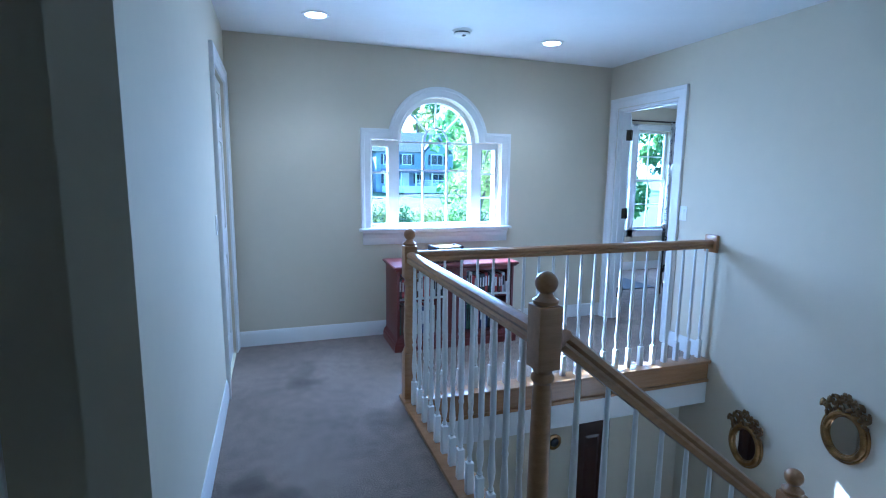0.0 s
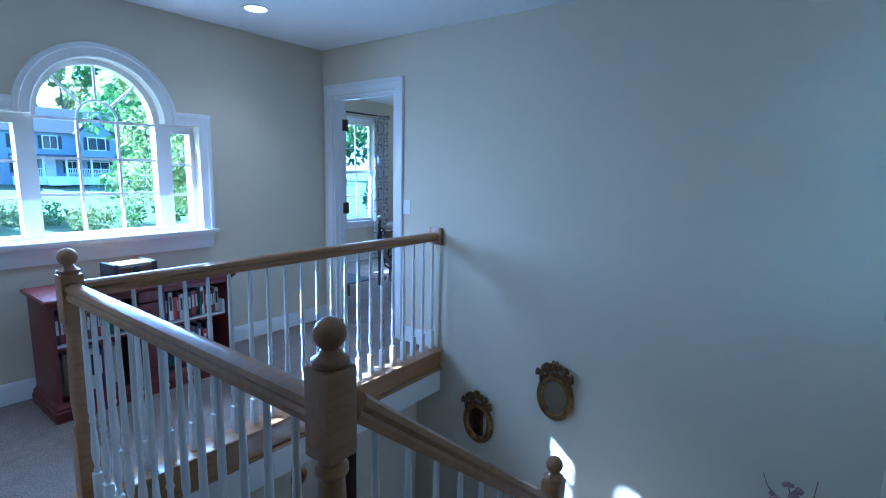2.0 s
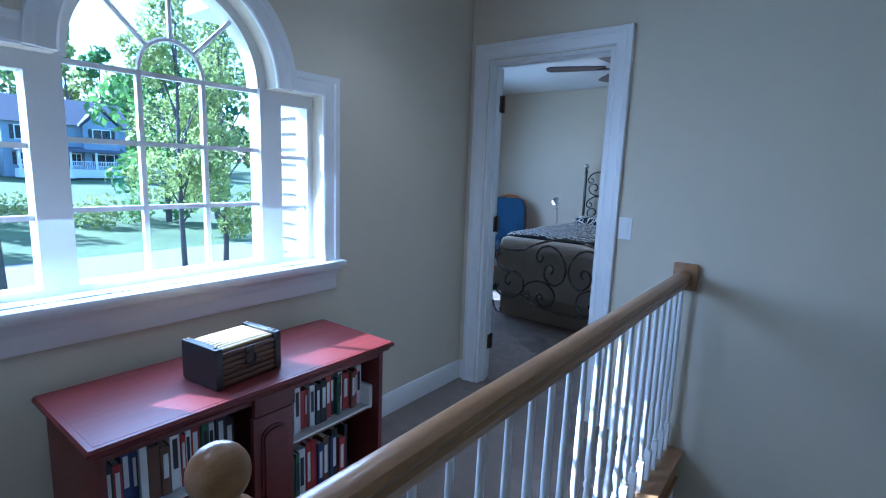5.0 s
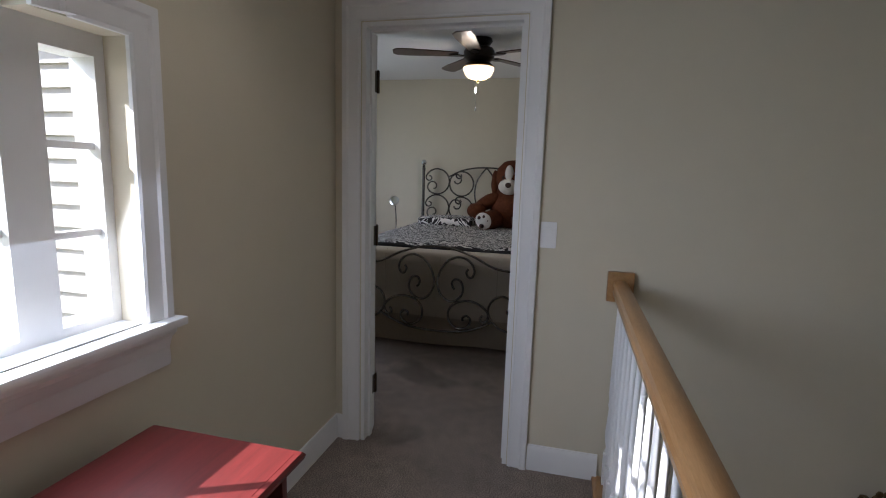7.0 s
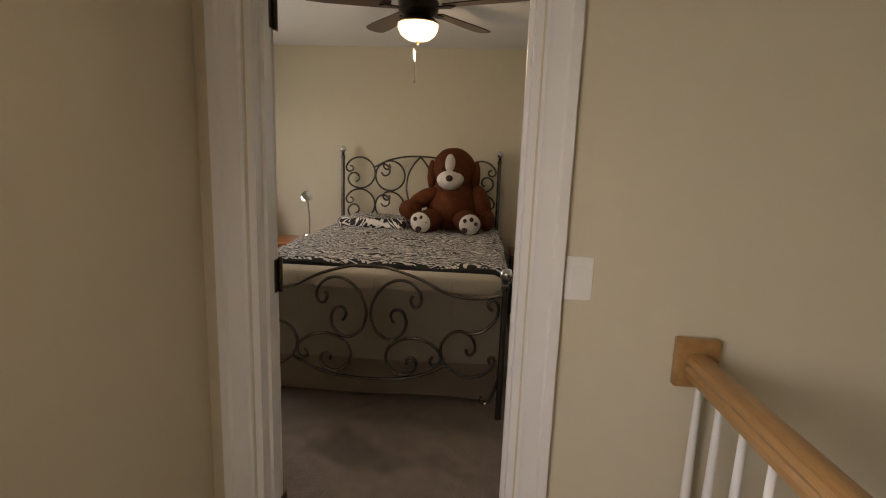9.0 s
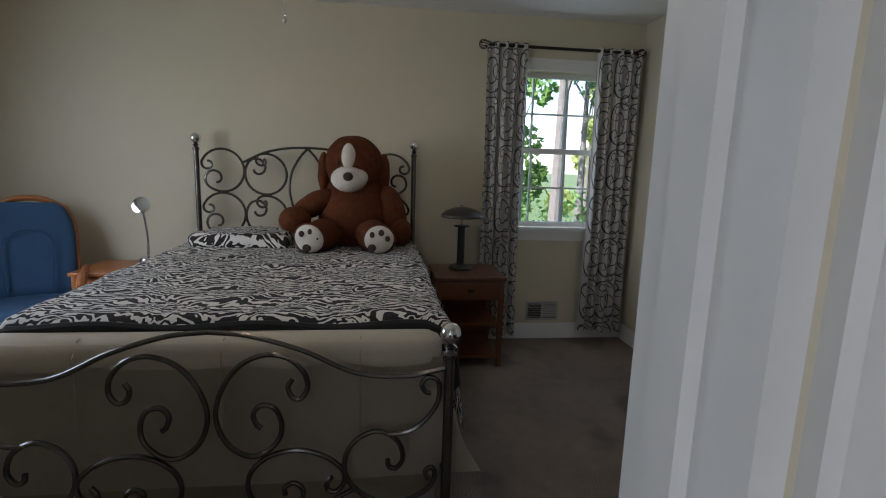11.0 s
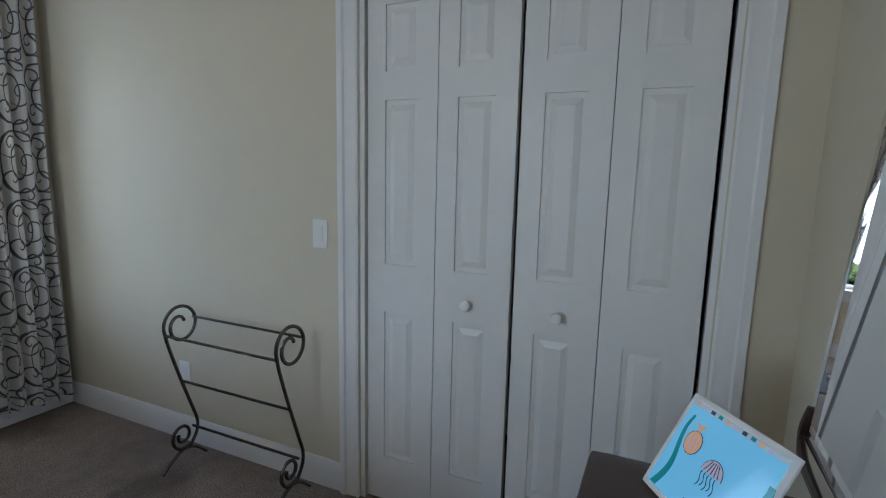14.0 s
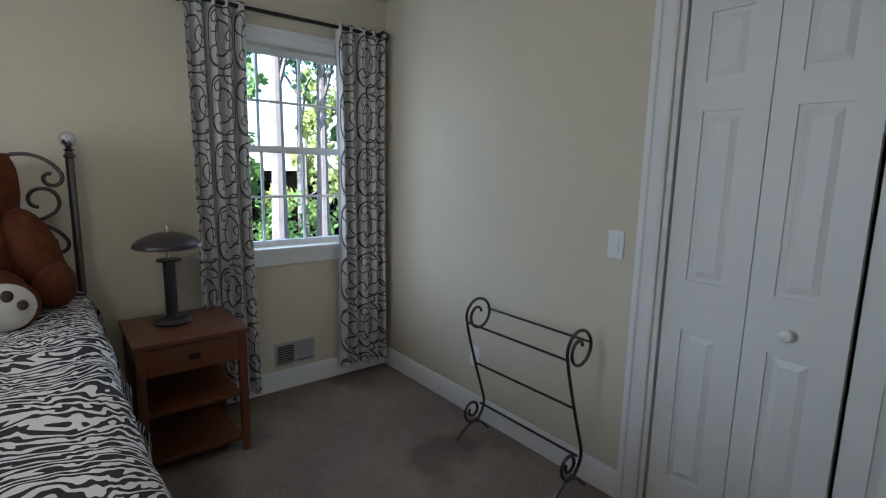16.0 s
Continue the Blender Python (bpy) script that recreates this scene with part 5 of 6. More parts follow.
# ---- nightstands and lamps ----
def nightstand(at, w, d, h, wood_m, label, drawer=True):
    n = thing("nightstand", at, label, "nightstand", "bedside tables")
    part("top", roundbox(-0.01, -w / 2 - 0.01, h - 0.025, d, w / 2 + 0.01, h, 0.004, 5), wood_m, n)
    for y in (-w / 2, w / 2 - 0.035):
        for x in (0.005, d - 0.04):
            part("leg", B(x, y, 0.0, x + 0.035, y + 0.035, h - 0.025, bevel=0.003), wood_m, n)
        part("side_panel", B(0.04, y + 0.01, h - 0.17, d - 0.04, y + 0.025, h - 0.026), wood_m, n)
    dr = part("drawer", B(0.004, -w / 2 + 0.036, h - 0.155, 0.022, w / 2 - 0.036, h - 0.03, bevel=0.003), wood_m, n)
    part("handle", B(-0.004, -0.022, h - 0.105, 0.004, 0.022, h - 0.08, bevel=0.002), BRONZE, dr, "small recessed metal pull")
    part("drawer_box", B(0.022, -w / 2 + 0.036, h - 0.155, d - 0.04, w / 2 - 0.036, h - 0.15), wood_m, n)
    part("back", B(d - 0.012, -w / 2 + 0.035, 0.05, d - 0.004, w / 2 - 0.035, h - 0.026), wood_m, n)
    for z in (0.29, 0.06):
        part("shelf", B(0.01, -w / 2 + 0.036, z, d - 0.015, w / 2 - 0.036, z + 0.018), wood_m, n)
    return n


nightstand((2.96, -1.278, 0.0), 0.46, 0.46, 0.628, WALNUT, "brown wooden nightstand with drawer and open shelves")
nightstand((3.02, 0.98, 0.0), 0.46, 0.42, 0.635, HONEY, "honey-coloured wooden nightstand beside the bed")
lp = thing("table_lamp", (3.24, -1.245, 0.628), "black mushroom table lamp with a dish shade", "lamp")
part("base", lathe([(0.082, 0.0), (0.085, 0.012), (0.075, 0.026), (0.035, 0.034), (0.03, 0.04)], 28), BLACK, lp)
part("column", lathe([(0.027, 0.038), (0.026, 0.30), (0.03, 0.305)], 18), BLACK, lp)
part("plate", lathe([(0.055, 0.305), (0.055, 0.312), (0.01, 0.314)], 24), BRONZE, lp)
part("stem", lathe([(0.006, 0.312), (0.006, 0.45), (0.01, 0.455), (0.006, 0.47), (0.001, 0.475)], 12), CHROME, lp, "thin chrome stem and knob")
part("shade", lathe([(0.145, 0.37), (0.150, 0.375), (0.146, 0.39), (0.115, 0.415), (0.06, 0.436), (0.008, 0.445)], 32), mat("bronze_enamel", (0.045, 0.035, 0.032), 0.35, 0.2), lp, "domed dark metal shade")
# Gooseneck lamp with a round chrome head, not lit.
ml = thing("gooseneck_lamp", (3.27, 0.86, 0.635), "small chrome gooseneck lamp with round head", "lamp")
part("base", lathe([(0.055, 0.0), (0.055, 0.04), (0.05, 0.05), (0.01, 0.052)], 24), CHROME, ml)
part("neck", tube(bmesh.new(), curve_pts([(0, 0, 0.05), (0.01, 0, 0.16), (-0.005, 0, 0.26), (-0.03, 0.0, 0.35)], 6), 0.007, 8), CHROME, ml)
part("head", lathe([(0.02, -0.03), (0.045, -0.02), (0.055, 0.02), (0.05, 0.022), (0.001, 0.02)], 24), CHROME, ml, m=pose(-0.045, 0.0, 0.40, 0, -65, 0))

# ---- glider chair ----
gc = thing("glider_chair", (2.95, 1.42, 0.0), "honey wood glider rocking chair with blue cushions", "chair", turn=-155)
part("seat", roundbox(-0.25, -0.25, 0.38, 0.26, 0.25, 0.47, 0.035, 8, 0.008), BLUEPAD, gc, "blue tufted seat cushion")
bm = roundbox(-0.035, -0.24, -0.30, 0.035, 0.24, 0.31, 0.033, 12, 0.006)
for v in bm.verts:
    k = max(0.0, v.co.z - 0.02) / 0.29
    v.co.y *= math.sqrt(max(0.05, 1 - 0.55 * k ** 3))
part("back_cushion", bm, BLUEPAD, gc, "blue rounded back cushion", m=pose(-0.27, 0, 0.74, 0, -14, 0))
part("piping", tube(bmesh.new(), [(-0.25 + 0.045 - (z - 0.74) * 0.25, y, z) for y, z in [(-0.11, 0.50), (-0.125, 0.72)] + [(0.125 * math.cos(a), 0.78 + 0.10 * math.sin(a)) for a in (math.pi * (1 - i / 10) for i in range(11))] + [(0.125, 0.72), (0.11, 0.50)]], 0.005, 6), BLUEPAD, gc)
bm = bmesh.new()
for v in ((-0.24,), (0.24,)):
    y = v[0]
    tube(bm, curve_pts([(-0.22, y, 0.36), (-0.28, y, 0.62), (-0.35, y * 0.98, 0.88), (-0.38, y * 0.8, 1.0)], 5), 0.016, 8)
tube(bm, curve_pts([(-0.38, -0.2, 0.99), (-0.395, -0.09, 1.05), (-0.40, 0, 1.065), (-0.395, 0.09, 1.05), (-0.38, 0.2, 0.99)], 5), 0.02, 8)
part("back_frame", bm, HONEY, gc)
part("seat_frame", B(-0.26, -0.26, 0.33, 0.27, 0.26, 0.38, bevel=0.008), HONEY, gc)
for sg in (1, -1):
    bm = bmesh.new()
    tube(bm, curve_pts([(-0.30, sg * 0.285, 0.60), (-0.05, sg * 0.29, 0.625), (0.2, sg * 0.29, 0.62), (0.285, sg * 0.29, 0.585)], 5), 0.026, 8)
    part("armrest", bm, HONEY, gc)
    for x in (-0.15, -0.03, 0.09, 0.21):
        part("spindle", tube(bmesh.new(), [(x, sg * 0.27, 0.36), (x + 0.005, sg * 0.278, 0.45), (x, sg * 0.285, 0.60)], lambda t: 0.009 + 0.006 * math.sin(math.pi * t), 8), HONEY, gc)
    part("runner", B(-0.30, sg * 0.22 - 0.02, 0.0, 0.30, sg * 0.22 + 0.02, 0.05, bevel=0.01), HONEY, gc)
    for x in (-0.22, 0.2):
        part("leg", tube(bmesh.new(), [(x, sg * 0.22, 0.04), (x * 0.8, sg * 0.22, 0.16), (x * 1.1, sg * 0.22, 0.34)], 0.02, 8), HONEY, gc)
part("stretcher", B(-0.02, -0.22, 0.10, 0.03, 0.22, 0.15, bevel=0.008), HONEY, gc)

solid("floor_mat", roundbox(0.55, 0.86, 0.0, 1.49, 1.42, 0.012, 0.005, 6), mat("dark_rubber", (0.03, 0.03, 0.032), 0.7, bump=0.4, bump_scale=200), "dark grey rubber mat on the carpet", "mat")

# ---- quilt rack ----
qr = thing("quilt_rack", (0, 0, 0), "pewter wrought-metal quilt rack with scrolled ends", "quilt rack")
QY = -2.527
for x in (1.783, 2.403):
    leg = curve_pts([(x, QY + 0.115, 0.66), (x, QY + 0.098, 0.58), (x, QY + 0.05, 0.42), (x, QY + 0.0, 0.27), (x, QY - 0.025, 0.19), (x, QY - 0.02, 0.135), (x, QY + 0.01, 0.088)], 5)
    curl = [(x, QY + 0.055 + 0.062 * (1 - 0.68 * t ** 0.8) * math.cos(a), 0.145 + 0.066 * (1 - 0.68 * t ** 0.8) * math.sin(a)) for t, a in ((i / 30, radians(-110 + 500 * i / 30)) for i in range(31))]
    rise = [(x, QY + 0.035 + 0.08 * math.cos(a), 0.662 + 0.084 * math.sin(a)) for a in (radians(180 - 180 * i / 14) for i in range(14))]
    inner = [(x, QY + 0.035 - (0.078 - 0.055 * t) * math.cos(a), 0.662 + (0.084 - 0.055 * t) * math.sin(a)) for t, a in ((i / 24, radians(-330 * i / 24)) for i in range(25))]
    part("end_frame", tube(bmesh.new(), inner[::-1] + rise[1:] + list(leg) + curl[1:], 0.0075, 8), PEWTER, qr)
    part("foot", tube(bmesh.new(), curve_pts([(x, QY + 0.165, 0.008), (x, QY + 0.11, 0.05), (x, QY + 0.05, 0.078), (x, QY - 0.01, 0.06), (x, QY - 0.065, 0.008)], 6), 0.0075, 8), PEWTER, qr)
for yy, z in ((QY - 0.03, 0.685), (QY + 0.114, 0.635), (QY + 0.045, 0.405), (QY + 0.0, 0.17)):
    part("bar", tube(bmesh.new(), [(1.783, yy, z), (2.403, yy, z)], 0.006, 8), PEWTER, qr)

# ---- dark chest, mirror and tablet ----
PT = 0.725
dc = thing("dark_chest", (0, 0, 0), "dark mahogany chest with a moulded top", "chest")
part("top", roundbox(0.13, -2.16, PT - 0.03, 0.598, -1.845, PT, 0.012, 8), MAHOG, dc)
part("cornice", roundbox(0.14, -2.15, PT - 0.055, 0.588, -1.855, PT - 0.029, 0.010, 6), MAHOG, dc)
part("body", B(0.14, -2.14, 0.06, 0.57, -1.865, PT - 0.05, bevel=0.01), MAHOG, dc)
part("base", roundbox(0.135, -2.15, 0.0, 0.582, -1.855, 0.07, 0.008, 6), MAHOG, dc)
for i in range(3):
    dr = part("drawer", roundbox(0.565, -2.12, 0.09 + 0.195 * i, 0.583, -1.885, 0.27 + 0.195 * i, 0.006, 4), MAHOG, dc)
    part("knob", lathe([(0.006, 0.0), (0.006, 0.012), (0.014, 0.02), (0.001, 0.027)], 14, at=(0.582, -2.0, 0.18 + 0.195 * i), axis="x"), BRASS, dr)
dm = thing("dresser_mirror", (0.19, -1.52, 0.74), "tall dresser mirror with dark wood trim above the chest", "mirror")
dm.matrix_basis = pose(0.185, -1.60, 0.80, 0, -4.5, 0)
part("glass", B(-0.006, -0.60, 0.03, 0.0, 0.35, 1.05), MIRROR, dm)
part("bevel_strip", sweep([(-0.60, 0.03), (-0.60, 1.05), (0.35, 1.05), (0.35, 0.03)], [(0.0, 0.0), (0.0, 0.003), (-0.03, 0.006), (-0.03, 0.0)], lambda u, v, w: (0.0 + w, u, v), closed=True), MIRROR, dm, "bevelled mirror edge")
bm = bmesh.new()
tube(bm, curve_pts([(0.005, -0.60, 0.98), (0.012, -0.61, 1.04), (0.012, -0.57, 1.08), (0.012, -0.45, 1.09), (0.012, -0.12, 1.12), (0.012, 0.2, 1.09), (0.012, 0.34, 1.07), (0.005, 0.355, 0.98)], 6), lambda t: 0.006 + 0.006 * abs(math.sin(9 * t)), 8)
part("crest_rail", bm, MAHOG, dm, "dark wood top rail")
bm = bmesh.new()
tube(bm, curve_pts([(0.004, -0.60, 0.10), (0.006, -0.602, 0.05), (0.006, -0.60, 0.02), (0.012, -0.45, 0.0), (0.012, 0.2, 0.0), (0.012, 0.35, 0.02), (0.005, 0.355, 0.2)], 6), lambda t: 0.006 + 0.004 * abs(math.sin(11 * t)), 8)
part("base_rail", bm, MAHOG, dm, "dark wood base rail")
part("back_board", B(-0.022, -0.59, 0.03, -0.007, 0.34, 1.04), MAHOG, dm)
part("support", B(-0.05, -0.42, -0.79, -0.022, 0.25, 0.6), MAHOG, dm)

tb = thing("tablet", (0, 0, 0), "white tablet showing a blue underwater drawing, propped on the chest", "tablet")
bl, br, tl = Vector((0.480, -2.07, PT + 0.004)), Vector((0.325, -1.85, PT + 0.004)), Vector((0.408, -2.16, 0.92))
ex = (br - bl).normalized()
ez = (tl - bl)
ez = (ez - ex * ez.dot(ex)).normalized()
ey = ez.cross(ex)
TM = Matrix((ex, -ey, ez)).transposed().to_4x4()
TM.translation = bl
tb.matrix_basis = TM
SIDE = -1 if (TM.to_3x3() @ Vector((0, 1, 0))).y < 0 else 1
TW, TH = 0.25, 0.215
part("case", roundbox(0, -0.005, 0, TW, 0.005, TH, 0.004, 6), PLASTIC, tb)
fl = lambda k: (0.0052 + 0.0006 * k) * SIDE


def flat(name, poly, k, m, label=""):
    return part(name, prism(poly, lambda u, v, w: (u, w, v), fl(k), fl(k + 0.8)), m, tb, label, smooth=None)


def screen_mat(n, c, e=0.07):
    m = glow("screen_" + n, c, e)
    m.node_tree.nodes["Principled BSDF"].inputs["Roughness"].default_value = 0.08
    return m


W2, BLUE2, GREEN2, ORG2, PINK2, INK2 = screen_mat("grey", (0.30, 0.36, 0.38)), screen_mat("blue", (0.17, 0.42, 0.58)), screen_mat("teal", (0.02, 0.17, 0.18)), screen_mat("orange", (0.50, 0.27, 0.14)), screen_mat("pink", (0.36, 0.30, 0.36)), screen_mat("ink", (0.03, 0.05, 0.07))
flat("screen", [(0.012, 0.012), (TW - 0.012, 0.012), (TW - 0.012, TH - 0.012), (0.012, TH - 0.012)], 0, BLUE2, "blue drawing on the screen")
flat("toolbar", [(0.012, TH - 0.022), (TW - 0.012, TH - 0.022), (TW - 0.012, TH - 0.012), (0.012, TH - 0.012)], 1, W2)
for i in range(10):
    flat("swatch", [(0.022 + 0.0195 * i, TH - 0.0205), (0.032 + 0.0195 * i, TH - 0.0205), (0.032 + 0.0195 * i, TH - 0.0135), (0.022 + 0.0195 * i, TH - 0.0135)], 2, (ORG2, PINK2, INK2, GREEN2)[i % 4])


def ribbon(u0, v0, u1, v1, bend, w0, w1):
    """A wavy strip that narrows from w0 to w1."""
    left, right = [], []
    for i in range(13):
        t = i / 12
        u, v, w = u0 + (u1 - u0) * t + bend * math.sin(5.5 * t), v0 + (v1 - v0) * t, w0 + (w1 - w0) * t
        left.append((u - w, v))
        right.append((u + w, v))
    return left + right[::-1]


flat("weed", ribbon(0.028, 0.014, 0.040, 0.175, 0.010, 0.008, 0.003), 1, GREEN2)
flat("weed", ribbon(TW - 0.034, 0.014, TW - 0.024, 0.150, -0.012, 0.014, 0.006), 1, GREEN2)
flat("weed", ribbon(0.105, 0.014, 0.112, 0.036, 0.003, 0.006, 0.002), 1, INK2)
ellipse = lambda cu, cv, ru, rv, n=20: [(cu + ru * math.cos(2 * math.pi * i / n), cv + rv * math.sin(2 * math.pi * i / n)) for i in range(n)]
flat("fish_outline", ellipse(0.062, 0.128, 0.021, 0.0245), 1.9, INK2)
flat("fish", ellipse(0.062, 0.128, 0.0195, 0.023), 2.8, ORG2)
flat("fish_tail", [(0.062, 0.150), (0.048, 0.168), (0.060, 0.164), (0.074, 0.170)], 2.8, ORG2)
for k in range(3):
    flat("fish_stripe", ribbon(0.050 + 0.010 * k, 0.114, 0.052 + 0.010 * k, 0.142, 0.002, 0.0012, 0.0012), 3.7, PINK2)
dome = lambda r0, r1: [(0.130 + r0 * math.cos(a), 0.100 + r1 * math.sin(a)) for a in (math.pi * i / 12 for i in range(13))]
flat("jelly_outline", dome(0.0255, 0.0285), 1.9, INK2)
flat("jelly", dome(0.0240, 0.0270), 2.8, PINK2)
for k in range(5):
    flat("jelly_rib", ribbon(0.113 + 0.0085 * k, 0.101, 0.122 + 0.004 * k, 0.124, 0.0, 0.0009, 0.0007), 3.7, INK2)
    flat("tentacle", ribbon(0.112 + 0.009 * k, 0.068 + 0.004 * (k % 2), 0.114 + 0.008 * k, 0.099, 0.003, 0.0009, 0.0009), 2.8, INK2)
part("stand", B(0.05, 0.0, 0.0, 0.18, 0.004, 0.10), BLACK, tb, m=pose(0.0, -SIDE * 0.006, 0.0, SIDE * 32, 0, 0))

# ---- ceiling fan ----
cf = thing("ceiling_fan", (1.89, -0.32, CH), "dark bronze ceiling fan with a lit bowl light", "ceiling fan")
part("canopy", lathe([(0.10, -0.001), (0.105, -0.02), (0.085, -0.045), (0.05, -0.06)], 28), BRONZE, cf)
part("motor", lathe([(0.05, -0.058), (0.11, -0.075), (0.125, -0.10), (0.12, -0.15), (0.09, -0.175), (0.05, -0.185)], 28), BRONZE, cf)
part("light_kit", lathe([(0.05, -0.18), (0.10, -0.19), (0.125, -0.215), (0.118, -0.225)], 28), BRASS, cf)
part("bowl", lathe([(0.124, -0.222), (0.122, -0.245), (0.105, -0.28), (0.07, -0.305), (0.02, -0.315), (0.001, -0.316)], 28), glow("alabaster_glass", (1.0, 0.74, 0.40), 0.7), cf, "amber alabaster glass bowl, lit")
part("finial", blob(bmesh.new(), (0, 0, -0.325), (0.012, 0.012, 0.014), segs=10), BRASS, cf)
for k in range(5):
    a = 36 + 72 * k
    part("blade", prism([(0.17, -0.045), (0.55, -0.07), (0.66, -0.065), (0.69, -0.03), (0.69, 0.03), (0.66, 0.065), (0.55, 0.07), (0.17, 0.045)], lambda u, v, w: (u, v, w + 0.12 * v), -0.128, -0.12), MAHOG, cf, m=pose(0, 0, 0, 0, 0, a))
    part("blade_iron", prism([(0.10, -0.015), (0.20, -0.03), (0.24, 0.0), (0.20, 0.03), (0.10, 0.015)], lambda u, v, w: (u, v, w), -0.138, -0.131), BRONZE, cf, m=pose(0, 0, 0, 0, 0, a))
for dx, l in ((0.03, 0.53), (-0.03, 0.40)):
    part("pull_chain", tube(bmesh.new(), [(dx, 0.02, -0.20), (dx, 0.02, -l)], 0.0018, 6), CHROME, cf)
    part("pull_knob", blob(bmesh.new(), (dx, 0.02, -l - 0.012), (0.009, 0.009, 0.016), segs=10), CHROME, cf)


# ---- outside ----
GZ = -3.0
# Light and dark green patches stand in for sun and shadow on the lawn.
DAPPLED_GRASS = mat("lawn", (0.10, 0.14, 0.035), 0.95, second=(0.035, 0.06, 0.015), scale=0.35, bump=0.5, bump_scale=20)
ASPH = mat("asphalt", (0.16, 0.16, 0.165), 0.9, vary=0.1, scale=2)
BARK = mat("bark", (0.10, 0.088, 0.08), 0.95, vary=0.35, scale=8, bump=1.0, bump_scale=25)


def leaf_mat(name, color):
    """Thin leaves: light passes through them as well as off them."""
    m = mat(name, color, 0.6, vary=0.45, scale=1.5)
    nt = m.node_tree
    b = nt.nodes["Principled BSDF"]
    tl_, mx = nt.nodes.new("ShaderNodeBsdfTranslucent"), nt.nodes.new("ShaderNodeMixShader")
    mx.inputs[0].default_value = 0.5
    nt.links.new(b.inputs["Base Color"].links[0].from_socket, tl_.inputs[0])
    nt.links.new(b.outputs[0], mx.inputs[1])
    nt.links.new(tl_.outputs[0], mx.inputs[2])
    nt.links.new(mx.outputs[0], nt.nodes["Material Output"].inputs[0])
    return m


LEAF_A = leaf_mat("leaves_green", (0.11, 0.20, 0.045))
LEAF_B = leaf_mat("leaves_yellow_green", (0.26, 0.31, 0.09))
PINEG = leaf_mat("pine_needles", (0.06, 0.13, 0.06))
HOUSE = mat("grey_blue_siding", (0.25, 0.29, 0.33), 0.7, vary=0.04, scale=2)
ROOF = mat("shingle_roof", (0.10, 0.10, 0.11), 0.9, vary=0.2, scale=8)
solid("ground", prism([(0.6, GZ - 0.5), (0.6, GZ), (24.0, GZ), (45.0, -1.9), (66.0, -0.95), (130.0, 0.5), (600.0, 1.0), (600.0, GZ - 0.5)], lambda u, v, w: (w, u, v), -400, 400), DAPPLED_GRASS, "green lawn around the house, rising to the far side", "lawn", kind="structure", smooth=None)
solid("ground_back", B(3.9, -400, GZ - 0.5, 400, 0.59, GZ), DAPPLED_GRASS, "green lawn beside the house", "lawn", kind="structure")
solid("road", B(-200, 18.0, GZ, 200, 23.4, GZ + 0.02), ASPH, "grey asphalt street", "road", kind="structure")
# clapboards on the projecting bedroom wall
sd = thing("siding", (0, 0, 0), "pale beige lapped clapboard siding on the projecting wing", "siding", kind="structure")
for i in range(44):
    z = GZ + 0.2 + i * 0.127
    part("clapboard", prism([(0.165, z), (2.165, z), (2.165, z + 0.14), (0.165, z + 0.14)], lambda u, v, w: (-0.004 - w * (1 - (v - z) / 0.16), u, v), 0.0, 0.032), CLAP, sd, smooth=None)
solid("eave", B(-0.45, 0.165, CH + 0.16, 4.2, 2.7, CH + 0.26), SIDING, "white boxed eave over the bedroom wing", "eave", kind="structure")
solid("roof_hall", B(-6.5, -5.6, CH + 0.152, 0.06, 0.5, CH + 0.25), ROOF, "dark shingle roof with boxed eave", "roof", kind="structure")
solid("roof_wing", B(0.062, -3.6, CH + 0.262, 4.0, 2.6, CH + 0.34), ROOF, "dark shingle roof", "roof", kind="structure")


def leaf_crown(centres, count, size, rnd):
    vs, fs = [], []
    for c, r in centres:
        for _ in range(count):
            d = Vector((rnd.gauss(0, 1), rnd.gauss(0, 1), rnd.gauss(0, 0.8))).normalized() * r * rnd.uniform(0.55, 1.05) ** 0.7
            p = Vector(c) + d
            a, b = Vector((rnd.gauss(0, 1), rnd.gauss(0, 1), rnd.gauss(0, 1))).normalized(), Vector((rnd.gauss(0, 1), rnd.gauss(0, 1), rnd.gauss(0, 1))).normalized()
            b = (b - a * b.dot(a)).normalized()
            s = size * rnd.uniform(0.6, 1.4)
            k = len(vs)
            vs += [p + a * s, p + b * s * 0.5, p - a * s, p - b * s * 0.5]
            fs.append((k, k + 1, k + 2, k + 3))
    me = bpy.data.meshes.new("crown")
    me.from_pydata(vs, [], fs)
    return me


